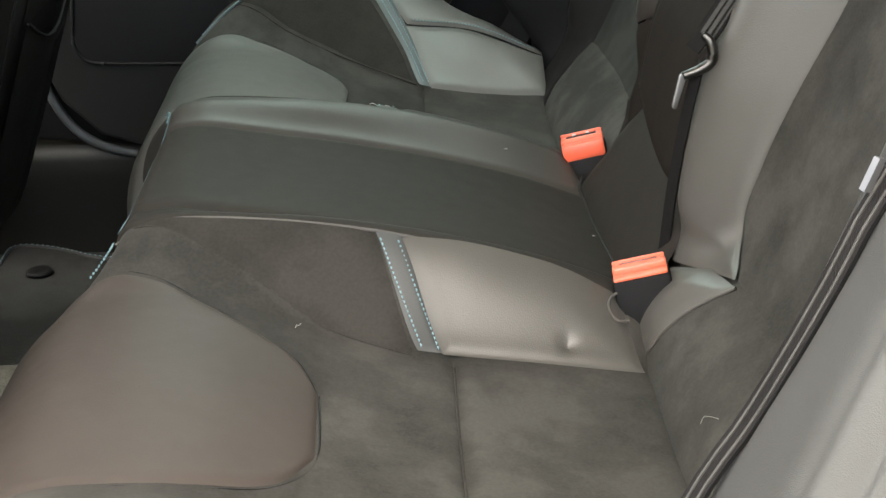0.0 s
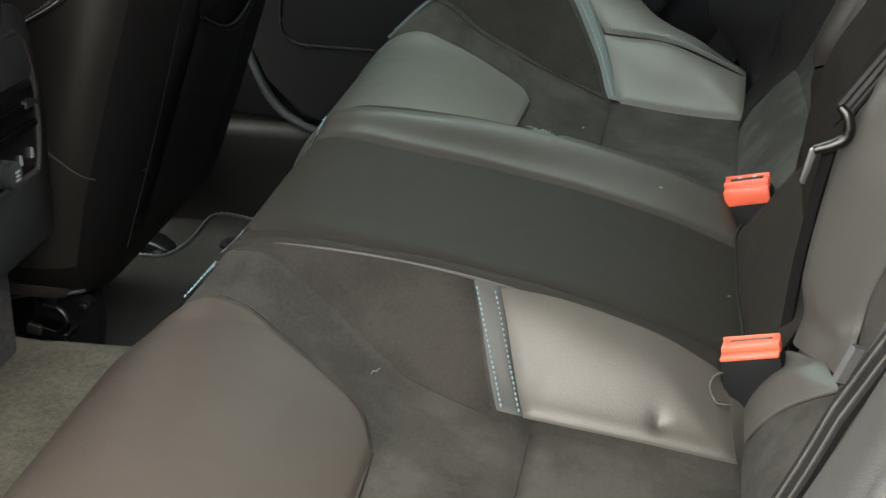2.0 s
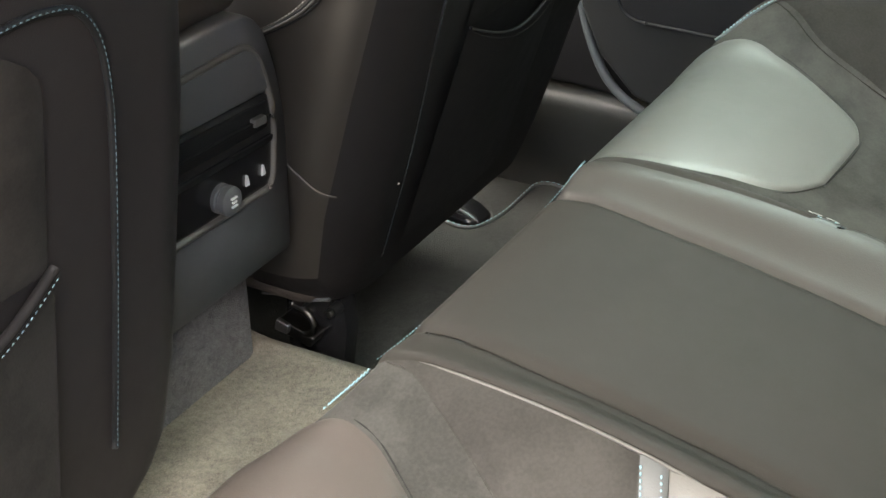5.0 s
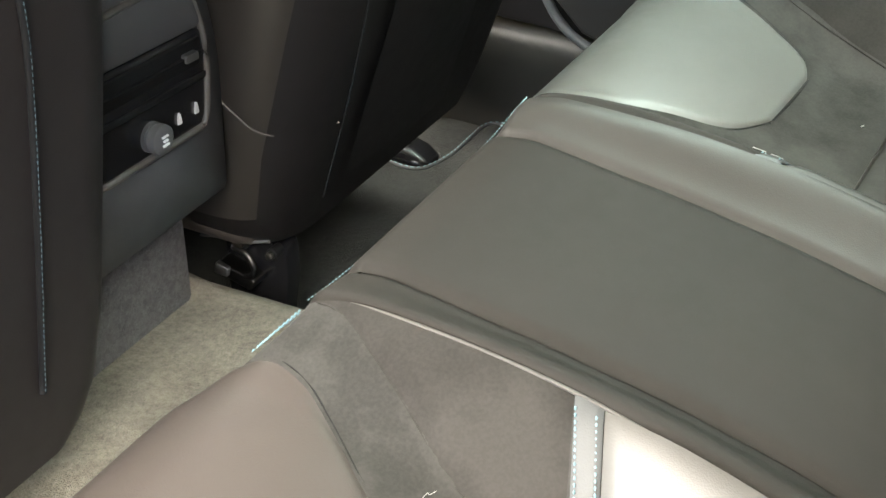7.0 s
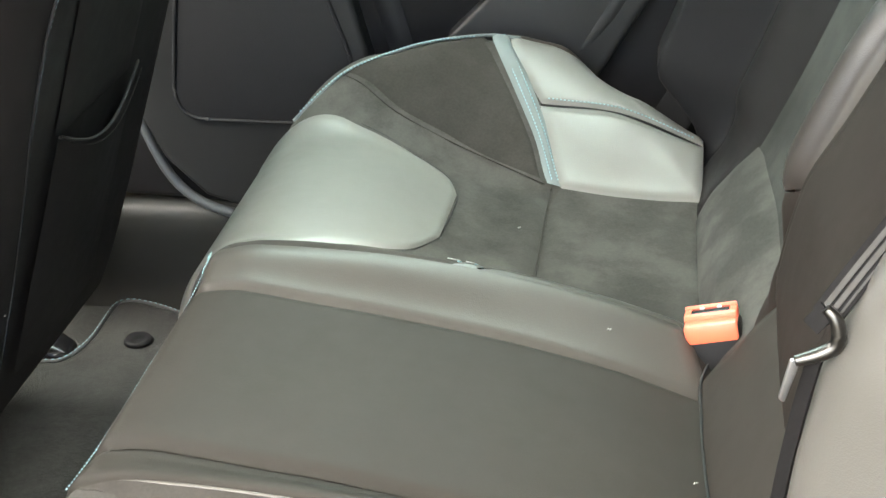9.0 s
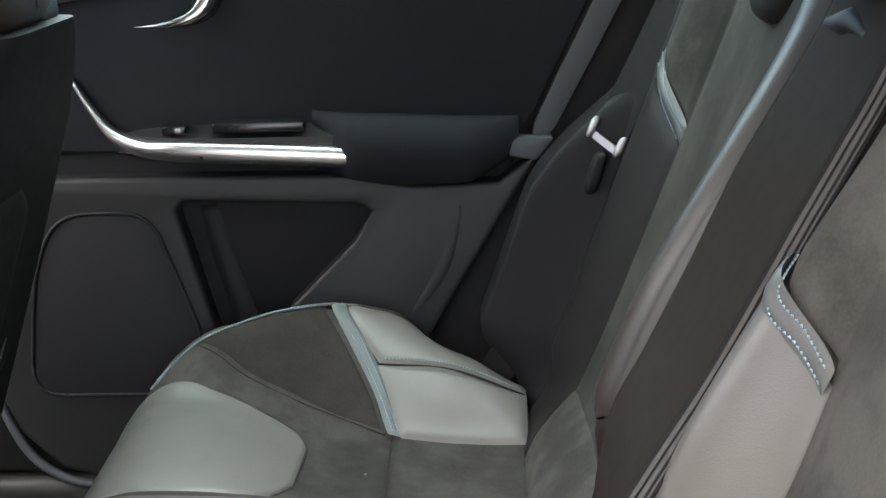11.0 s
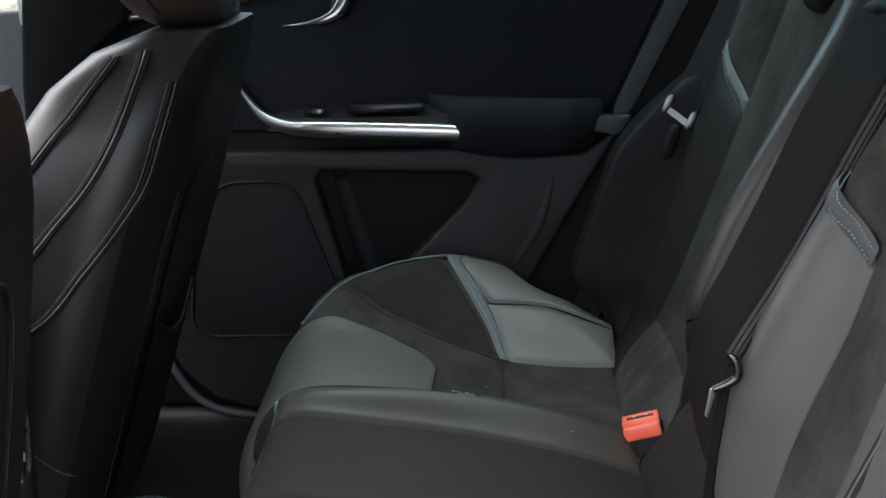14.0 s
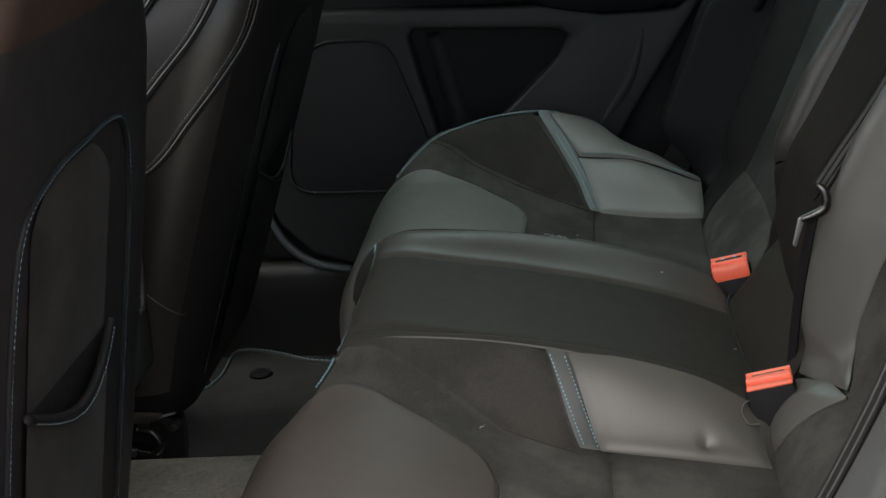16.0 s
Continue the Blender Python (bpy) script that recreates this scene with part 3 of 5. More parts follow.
def back_point(v, y):
    """v runs up the backrest (as a height), y across."""
    a = abs(y)
    base = BACK_X(v)
    up = step(0.315, 0.385, v)
    x = base + 0.006 * up * math.exp(-(((a - 0.32) / 0.07) ** 2))
    x -= (BULGE(v) - (0.018 * step(0.46, 0.39, v) if y > 0 else 0.010 * step(0.42, 0.35, v))) * up * step(0.195, 0.130, a)
    x -= 0.034 * up * step(0.43, 0.53, a)
    x -= 0.082 * step(0.28, 0.40, v) * step(0.548, 0.575, a) * (step(0.71, 0.53, v) if y > 0 else 1.0)
    x += 0.10 * step(0.625, 0.70, a) ** 1.5
    # a moulded ridge and two grooves beside the door opening
    x += 0.0035 * math.exp(-(((a - 0.6525) / 0.0016) ** 2)) + 0.003 * math.exp(-(((a - 0.659) / 0.0016) ** 2)) - 0.003 * math.exp(-(((a - 0.6455) / 0.004) ** 2))
    # the flat centre section; the bolsters beside it round off towards it
    if a < 0.112:
        x = CENTRE_X(v) + 0.002 + 0.030 * (1 - math.sqrt(max(0.0, 1 - (max(0.0, a - 0.086) / 0.0262) ** 2)))
        x += 0.055 * step(centre_foot(y) + 0.028, centre_foot(y) - 0.022, v)
    elif a < 0.147:
        x += 0.030 * (1 - math.sqrt(max(0.0, 1 - ((0.147 - a) / 0.0352) ** 2)))
    return Vector((x, y, v))


def backrest(v, y):
    p = back_point(v, y)
    e = 0.002
    n = (back_point(v, y + e) - back_point(v, y - e)).cross(back_point(v + e, y) - back_point(v - e, y))
    return p, -n.normalized()


def on_back(pts, lift=0.0):
    out = []
    for v, y in pts:
        p, n = backrest(v, y)
        out.append(p + n * lift)
    return out


TOP = 0.93


def build_centre_back(B):
    ctr = thing("bench_back", "narrow dark grained centre section of the rear bench back", "seat")
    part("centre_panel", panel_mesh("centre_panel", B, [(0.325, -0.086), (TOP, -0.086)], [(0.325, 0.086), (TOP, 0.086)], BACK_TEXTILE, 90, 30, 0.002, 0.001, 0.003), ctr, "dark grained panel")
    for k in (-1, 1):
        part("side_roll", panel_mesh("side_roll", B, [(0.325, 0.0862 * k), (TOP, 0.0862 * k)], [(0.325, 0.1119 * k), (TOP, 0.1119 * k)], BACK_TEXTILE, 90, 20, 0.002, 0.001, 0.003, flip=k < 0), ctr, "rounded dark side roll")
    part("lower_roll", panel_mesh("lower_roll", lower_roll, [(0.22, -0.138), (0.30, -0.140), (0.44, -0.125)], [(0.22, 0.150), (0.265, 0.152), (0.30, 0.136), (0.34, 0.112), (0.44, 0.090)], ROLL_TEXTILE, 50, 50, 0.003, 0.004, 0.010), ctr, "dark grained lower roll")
    # A black cord along the contact stands for the shade in the gap.
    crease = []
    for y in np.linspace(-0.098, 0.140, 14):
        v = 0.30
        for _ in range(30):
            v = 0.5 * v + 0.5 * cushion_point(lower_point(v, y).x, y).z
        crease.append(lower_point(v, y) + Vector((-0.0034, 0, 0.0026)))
    part("seam", tube_mesh("seam", crease, 0.0013, BLACK_PLASTIC, 60, 8), ctr, "black cord for the shade where the roll meets the cushion")
    part("latch_recess", tube_mesh("latch_recess", [(0.582, -0.02, 0.765), (0.585, 0.02, 0.768), (0.583, 0.085, 0.762)], [0.004, 0.012, 0.006], BLACK_PLASTIC, 20), ctr, "black latch recess")


def build_outer_back(B, s):
    b = thing("bench_back", "outer section of the rear bench back with suede centre", "seat", "outer bench backs")

    part("foam_base", panel_mesh("foam_base", B, [(0.20, 0.12 * s), (TOP, 0.12 * s)], [(0.20, 0.66 * s), (0.55, 0.64 * s), (0.70, (0.66 if s < 0 else 0.56) * s), (TOP, (0.66 if s < 0 else 0.55) * s)], SUEDE, 60, 80, -0.006, flip=s < 0), b)

    def P(name, low, high, mat, label="", **kw):
        kw.setdefault("groove", 0.003)
        kw.setdefault("flip", s < 0)
        return part(name, panel_mesh(name, B, mirrored(low, s), mirrored(high, s), mat, **kw), b, label)

    low = [(0.22, 0.146), (0.258, 0.162), (0.295, 0.192), (0.325, 0.203), (0.354, 0.232)] if s < 0 else [(0.22, 0.128), (0.30, 0.128), (0.354, 0.140)]
    P("lower_suede", low, [(0.22, 0.57 if s < 0 else 0.465), (0.354, 0.57 if s < 0 else 0.46)], SUEDE, "charcoal suede", nu=30, nv=60, groove=0.0012)
    if s < 0:
        P("lower_leather", [(0.22, 0.135), (0.29, 0.135), (0.325, 0.140), (0.346, 0.190)], [(0.22, 0.153), (0.254, 0.170), (0.288, 0.200), (0.319, 0.212), (0.3515, 0.238)], INNER_LEATHER, "smooth leather", nu=36, nv=28, lift=0.004, groove=0.002, width=0.005, crown=0.008)
        edge = on_back(mirrored([(0.254, 0.1705), (0.288, 0.2005), (0.303, 0.206), (0.319, 0.2125), (0.335, 0.224), (0.3515, 0.2385)], s), 0.0022)
        part("piping", tube_mesh("piping", edge, 0.0013, PIPING, 50), b, "thin pale leather piping")
    P("centre_suede", [(0.3525, 0.230), (0.379, 0.184), (0.422, 0.177), (0.479, 0.179), (0.538, 0.184), (0.60, 0.183), (TOP, 0.186)], [(0.3525, 0.46), (0.6, 0.445), (TOP, 0.45)], SUEDE if s < 0 else SHADED_SUEDE, "charcoal suede", nu=70, nv=40, groove=0.002)
    flank = [(0.353, 0.226), (0.379, 0.188), (0.422, 0.181), (0.479, 0.183), (0.538, 0.188), (0.592, 0.187)]
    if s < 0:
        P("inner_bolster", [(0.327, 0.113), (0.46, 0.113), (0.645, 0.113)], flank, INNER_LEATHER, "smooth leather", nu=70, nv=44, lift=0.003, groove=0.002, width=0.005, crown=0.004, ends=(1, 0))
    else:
        P("inner_bolster", [(0.462, 0.113), (0.55, 0.113), (0.645, 0.113), (0.78, 0.113), (TOP, 0.113)], [(0.424, 0.181), (0.479, 0.183), (0.538, 0.188), (0.592, 0.187), (0.75, 0.188), (TOP, 0.188)], SHADED_LEATHER, "smooth leather", nu=90, nv=44, lift=0.003, groove=0.002, width=0.004, crown=0.004, ends=(1, 0))
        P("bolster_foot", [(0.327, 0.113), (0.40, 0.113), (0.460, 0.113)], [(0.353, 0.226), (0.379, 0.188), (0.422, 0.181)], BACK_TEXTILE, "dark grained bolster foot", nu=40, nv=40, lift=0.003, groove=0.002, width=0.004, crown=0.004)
    if s < 0:
        P("inner_band", [(0.638, 0.113), (0.618, 0.145), (0.604, 0.165), (0.585, 0.187)], [(0.656, 0.113), (0.636, 0.145), (0.621, 0.165), (0.601, 0.189)], BAND, "slate leather band", nu=30, nv=10, lift=0.008, groove=0.002, width=0.003, flip=s > 0)
        P("upper_bolster", [(0.657, 0.113), (TOP, 0.113)], [(0.602, 0.188), (TOP, 0.189)], SUEDE, "charcoal suede", nu=40, nv=24)
    # Far outer panels take darker materials than the near ones, for the shade there.
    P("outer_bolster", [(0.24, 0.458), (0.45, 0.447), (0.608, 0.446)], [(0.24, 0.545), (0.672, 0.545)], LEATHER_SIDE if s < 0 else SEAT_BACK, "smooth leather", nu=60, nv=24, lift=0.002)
    P("outer_band", [(0.610, 0.446), (0.628, 0.446)], [(0.674, 0.545), (0.694, 0.545)], LEATHER if s < 0 else BAND, nu=8, nv=24, lift=0.002, groove=0.003, width=0.004)
    P("upper_outer", [(0.630, 0.446), (TOP, 0.451)], [(0.696, 0.545), (TOP, 0.545)], SUEDE if s < 0 else SHADED_SUEDE, nu=40, nv=24)
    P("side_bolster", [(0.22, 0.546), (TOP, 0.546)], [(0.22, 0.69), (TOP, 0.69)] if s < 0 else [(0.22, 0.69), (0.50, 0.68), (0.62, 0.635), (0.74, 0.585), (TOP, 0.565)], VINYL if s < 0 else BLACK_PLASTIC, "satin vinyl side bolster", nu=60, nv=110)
    for a, c in (((0.614, 0.449), (0.678, 0.543)), ((0.624, 0.449), (0.690, 0.543))):
        part("stitching", stitch_mesh("stitching", on_back(mirrored([a, ((a[0] + c[0]) / 2, (a[1] + c[1]) / 2), c], s), 0.0025), THREAD), b, "pale blue stitching")
    for row in () if s > 0 else ([(0.641, 0.116), (0.622, 0.145), (0.608, 0.165), (0.590, 0.186)], [(0.652, 0.116), (0.632, 0.145), (0.617, 0.165), (0.598, 0.187)]):
        part("stitching", stitch_mesh("stitching", on_back(mirrored(row, s), 0.0082), THREAD), b, "pale blue stitching")
    vs = []
    for y in (0.128 * s, 0.68 * s if s < 0 else 0.55):
        vs += [(0.54, y, 0.0), (0.60, y, 0.0), (0.82, y, TOP), (0.70, y, TOP)]
    part("back_shell", smooth_mesh("back_shell", vs, [(0, 1, 2, 3), (4, 7, 6, 5), (1, 5, 6, 2), (0, 3, 7, 4), (3, 2, 6, 7), (0, 4, 5, 1)], BLACK_PLASTIC, 30), b)


build_centre_back(backrest)
build_outer_back(backrest, -1)
build_outer_back(backrest, 1)


def pillow(name, x, y, z, dx, dy, dz, lean, material, power=3.2, n=28):
    """A rounded cushion block about a middle point."""
    rings = []
    for i in range(n + 1):
        w = math.pi * (i / n - 0.5)
        zz = math.copysign(abs(math.sin(w)) ** (2 / power), math.sin(w))
        k = abs(math.cos(w)) ** (2 / power)
        ring = []
        for j in range(40):
            t = 2 * math.pi * j / 40
            cx, cy = math.copysign(abs(math.cos(t)) ** (2 / power), math.cos(t)), math.copysign(abs(math.sin(t)) ** (2 / power), math.sin(t))
            ring.append((x + cx * k * dx + lean * zz * dz, y + cy * k * dy, z + zz * dz))
        rings.append(ring)
    return loft_mesh(name, rings, material)


def rear_headrest(y, z, label, wide, mat, deep=0.055, set_back=0.0):
    h = thing("rear_headrest", label, "headrest", "rear headrests")
    part("pad", pillow("pad", 0.605 + (z - 0.9) * 0.45 + set_back, y, z, deep, wide, 0.095, 0.35, mat), h)
    part("post", tube_mesh("post", [(0.60, y - 0.05, z - 0.15), (0.63, y - 0.05, z)], 0.006, STEEL, 6), h)
    part("post", tube_mesh("post", [(0.60, y + 0.05, z - 0.15), (0.63, y + 0.05, z)], 0.006, STEEL, 6), h)


rear_headrest(0.0, 0.895, "brown-grey leather headrest of the centre rear seat", 0.125, TEXTILE)
rear_headrest(0.31, 0.835, "dark leather headrest of an outer rear seat", 0.075, SEAT_BACK, 0.036, 0.055)
rear_headrest(-0.32, 0.98, "dark leather headrest of an outer rear seat", 0.12, SEAT_BACK)


# ---- buckles and belts ----
def local(name, me, parent, label=""):
    o = new(name, me)
    o.parent = parent
    if label:
        tagged(o, label)
    return o


def buckle(x, y, tilt, low):
    b = thing("belt_buckle", "black seat belt buckle with an orange push button", "belt buckle", "rear belt buckles", (x, y, 0.285 if y < 0 else 0.281))
    local("housing", box_mesh("housing", (-0.0215, -0.012, -0.05), (0.0215, 0.012, 0.050), BLACK_PLASTIC, 0.004), b)
    local("button", box_mesh("button", (-0.0200, -0.0135, low), (0.0200, 0.0, 0.0520), ORANGE, 0.003), b, "orange push button")
    local("button_rim", box_mesh("button_rim", (-0.0200, -0.0025, 0.045), (0.0200, 0.0118, 0.0560), ORANGE, 0.002), b, "orange collar round the tongue slot")
    local("back_lip", box_mesh("back_lip", (-0.0195, 0.0098, 0.045), (0.0195, 0.0124, 0.0585), ORANGE, 0.001), b, "raised orange lip")
    local("slot", box_mesh("slot", (-0.0145, 0.0005 if y > 0 else 0.0078, 0.0545), (0.0145, 0.0102, 0.0566), GLOSS_BLACK, 0.0006), b, "black tongue slot")
    for x in (-0.0065, 0.0065) if y > 0 else ():
        local("tooth", box_mesh("tooth", (x - 0.0016, 0.0070, 0.0550), (x + 0.0016, 0.0100, 0.0576), STEEL, 0.0006), b, "small steel tooth")
    b.rotation_euler = (radians(tilt), radians(-14), radians(-6))
    return b


buckle(0.391, -0.166, -6, 0.049)
buckle(0.392, 0.160, -6, 0.036)


def ribbon_mesh(name, pts, width, face, material, thick=0.0014, n=50):
    """A strap along a curve whose flat side faces a given way."""
    c = spline(pts, n)
    tan = np.gradient(c, axis=0)
    rings = []
    f = Vector(face).normalized()
    for i in range(n):
        t = Vector(tan[i]).normalized()
        side = t.cross(f).normalized()
        up = side.cross(t).normalized()
        p = Vector(c[i])
        rings.append([p + side * (width / 2) + up * thick, p - side * (width / 2) + up * thick, p - side * (width / 2) - up * thick, p + side * (width / 2) - up * thick])
    return loft_mesh(name, rings, material, sharp=40)


def centre_belt():
    b = thing("centre_seat_belt", "black centre seat belt with grey ribs hanging from a steel hook", "seat belt")
    face = (-0.5, -0.85, 0.1)
    line = [Vector(p) for p in ((0.419, -0.141, 0.500), (0.439, -0.130, 0.5265), (0.4705, -0.119, 0.571), (0.5005, -0.116, 0.625), (0.5235, -0.115, 0.6688), (0.547, -0.113, 0.711), (0.576, -0.111, 0.767), (0.66, -0.105, 0.95))]
    part("webbing", ribbon_mesh("webbing", line, 0.0155, face, BELT), b)
    side = Vector((0.45, 0, 0.89)).cross(Vector(face).normalized()).normalized()
    lift = Vector(face).normalized() * 0.0016
    for off, wide in ((-0.0030, 0.0028), (0.0014, 0.0028), (0.0052, 0.0012)):
        part("rib", ribbon_mesh("rib", [p + side * off + lift for p in line], wide, face, BELT_RIB, 0.0008), b, "light grey woven rib")
    hook = [(0.4185, -0.143, 0.506), (0.4235, -0.145, 0.501), (0.4258, -0.146, 0.494), (0.4245, -0.146, 0.486), (0.4165, -0.146, 0.4805), (0.4055, -0.146, 0.4765)]
    part("hook", tube_mesh("hook", hook, [0.0026, 0.0037, 0.0040, 0.0040, 0.0036, 0.0028], DARK_STEEL, 40, 12), b, "bent dark steel hook")
    part("tongue", slab_mesh("tongue", rounded([(0.4085, 0.4775), (0.4030, 0.4785), (0.3985, 0.454), (0.4020, 0.452)], 0.002), -0.1475, -0.1450, STEEL, 0.0008), b, "thin steel tongue")
    part("hem", ribbon_mesh("hem", [(0.4125, -0.1415, 0.4945), (0.4200, -0.1415, 0.5045)], 0.010, face, BELT, 0.0022, 6), b, "sewn black hem")
    part("lower_webbing", ribbon_mesh("lower_webbing", [(0.4165, -0.1425, 0.480), (0.4115, -0.135, 0.44), (0.406, -0.127, 0.38), (0.402, -0.122, 0.30)], 0.008, (-0.6, -0.8, 0), BELT), b)


centre_belt()


def side_belt(line, wide, face, plate, label):
    b = thing("side_seat_belt", label, "seat belt", "outer seat belts")
    part("webbing", ribbon_mesh("webbing", line, wide, face, BELT if line[0][1] < 0 else GREY_BELT), b)
    p, q = Vector(plate[0]), Vector(plate[1])
    part("tongue_plate", ribbon_mesh("tongue_plate", [p, q], 0.008 if p.y > 0 else 0.0030, face, STEEL, 0.002, 4), b, "bright steel tongue plate")
    for e in (p, q) if p.y > 0 else ():
        part("plate_ear", pillow("plate_ear", e.x, e.y, e.z + 0.007, 0.005, 0.004, 0.011, 0.4, STEEL, 3.0, 12), b)
    if p.y < 0:
        f = Vector(face).normalized()
        away = Vector((0.39, -0.13, 0.90)).cross(f).normalized()
        for off in (-0.0022, 0.0030):
            part("rib", ribbon_mesh("rib", [Vector(c) + away * off + f * 0.0016 for c in line], 0.0012, face, BELT_RIB, 0.0006), b, "light grey woven rib")
    m = (p + q) / 2 + Vector((-0.012, -0.003, -0.03))
    if p.y > 0:
        part("tongue", pillow("tongue", m.x, m.y, m.z, 0.008, 0.012, 0.022, 0.3, BLACK_PLASTIC, 3.2, 12), b, "black tongue grip")


side_belt([(0.350, 0.65, 0.30), (0.395, 0.632, 0.39), (0.440, 0.60, 0.50), (0.474, 0.567, 0.592), (0.5215, 0.562, 0.69), (0.578, 0.563, 0.81), (0.64, 0.565, 0.95)], 0.044, (-0.56, -0.74, 0.27), ((0.459, 0.566, 0.602), (0.485, 0.541, 0.583)), "black outer seat belt with a steel tongue beside the closed door")
side_belt([(0.300, -0.574, 0.330), (0.3318, -0.5757, 0.4035), (0.3500, -0.5790, 0.4385), (0.3655, -0.5885, 0.4810), (0.3790, -0.5945, 0.5187), (0.3890, -0.5975, 0.5465), (0.46, -0.600, 0.69), (0.60, -0.60, 0.95)], 0.0105, (-0.75, -0.45, 0.48), ((0.3820, -0.603, 0.5530), (0.3868, -0.603, 0.5665)), "black outer seat belt with a steel tongue beside the open door")


# ---- floor ----
def floor():
    tagged(new("floor", box_mesh("floor", (-1.9, -0.74, -0.05), (0.60, 0.74, 0.0), MAT_CARPET, 0)), "dark carpet on the car floor", "floor", kind="structure")
    prof = [(-0.95, 0.20), (-0.60, 0.17), (-0.30, 0.135), (-0.12, 0.140), (0.08, 0.12)]
    verts = []
    for x, z in prof:
        for y, k in ((-0.26, 0.0), (-0.23, 0.1), (-0.19, 0.72), (-0.155, 0.95), (-0.07, 1), (0.06, 1), (0.105, 0.99), (0.125, 0.93), (0.14, 0.75), (0.15, 0.1), (0.16, 0.0)):
            verts.append((x, y, 0.002 + z * k))
    tagged(new("floor_tunnel", smooth_mesh("floor_tunnel", verts, [g[::-1] for g in grid_faces(len(prof), 11)], CARPET)), "taupe carpeted centre tunnel", "floor", kind="structure")


floor()


def floor_mat():
    m = thing("floor_mat", "dark carpet floor mat edged with blue stitching", "floor mat")
    out = rounded([(-0.02, 0.19), (-0.62, 0.19), (-0.62, 0.577), (-0.40, 0.578), (-0.332, 0.568), (-0.316, 0.62), (-0.318, 0.735), (-0.25, 0.715), (-0.19, 0.675), (-0.02, 0.66)], [0.02, 0.02, 0.02, 0.03, 0.022, 0.025, 0.035, 0.03, 0.03, 0.02], 6)
    bm = bmesh.new()
    vs = [bm.verts.new((x, y, 0.004)) for x, y in out]
    f = bm.faces.new(vs)
    ex = bmesh.ops.extrude_face_region(bm, geom=[f])
    bmesh.ops.translate(bm, vec=(0, 0, 0.012), verts=[g for g in ex["geom"] if isinstance(g, bmesh.types.BMVert)])
    bmesh.ops.recalc_face_normals(bm, faces=bm.faces[:])
    me = bpy.data.meshes.new("mat_body")
    bm.to_mesh(me)
    bm.free()
    me.materials.append(MAT_PILE)
    part("mat_body", me, m)
    edge = [(x, y, 0.0165) for x, y in out]
    part("bound_edge", tube_mesh("bound_edge", edge + edge[:1], 0.0028, BAND, 300, 6), m, "slate bound edge")
    part("stitching", stitch_mesh("stitching", [Vector(p) + Vector((0, 0, 0.0025)) for p in edge], THREAD, 0.005, 0.003), m, "pale blue stitching")
    ring = [(-0.257 + 0.018 * math.cos(a), 0.628 + 0.018 * math.sin(a)) for a in np.linspace(0, 2 * math.pi, 24, endpoint=False)]
    part("clip", loft_mesh("clip", [[(x, y, 0.017) for x, y in ring], [(-0.257 + (x + 0.257) * 0.8, 0.628 + (y - 0.628) * 0.8, 0.022) for x, y in ring], [(-0.257 + (x + 0.257) * 0.4, 0.628 + (y - 0.628) * 0.4, 0.018) for x, y in ring]], BLACK_PLASTIC), m, "round black fixing clip")


floor_mat()


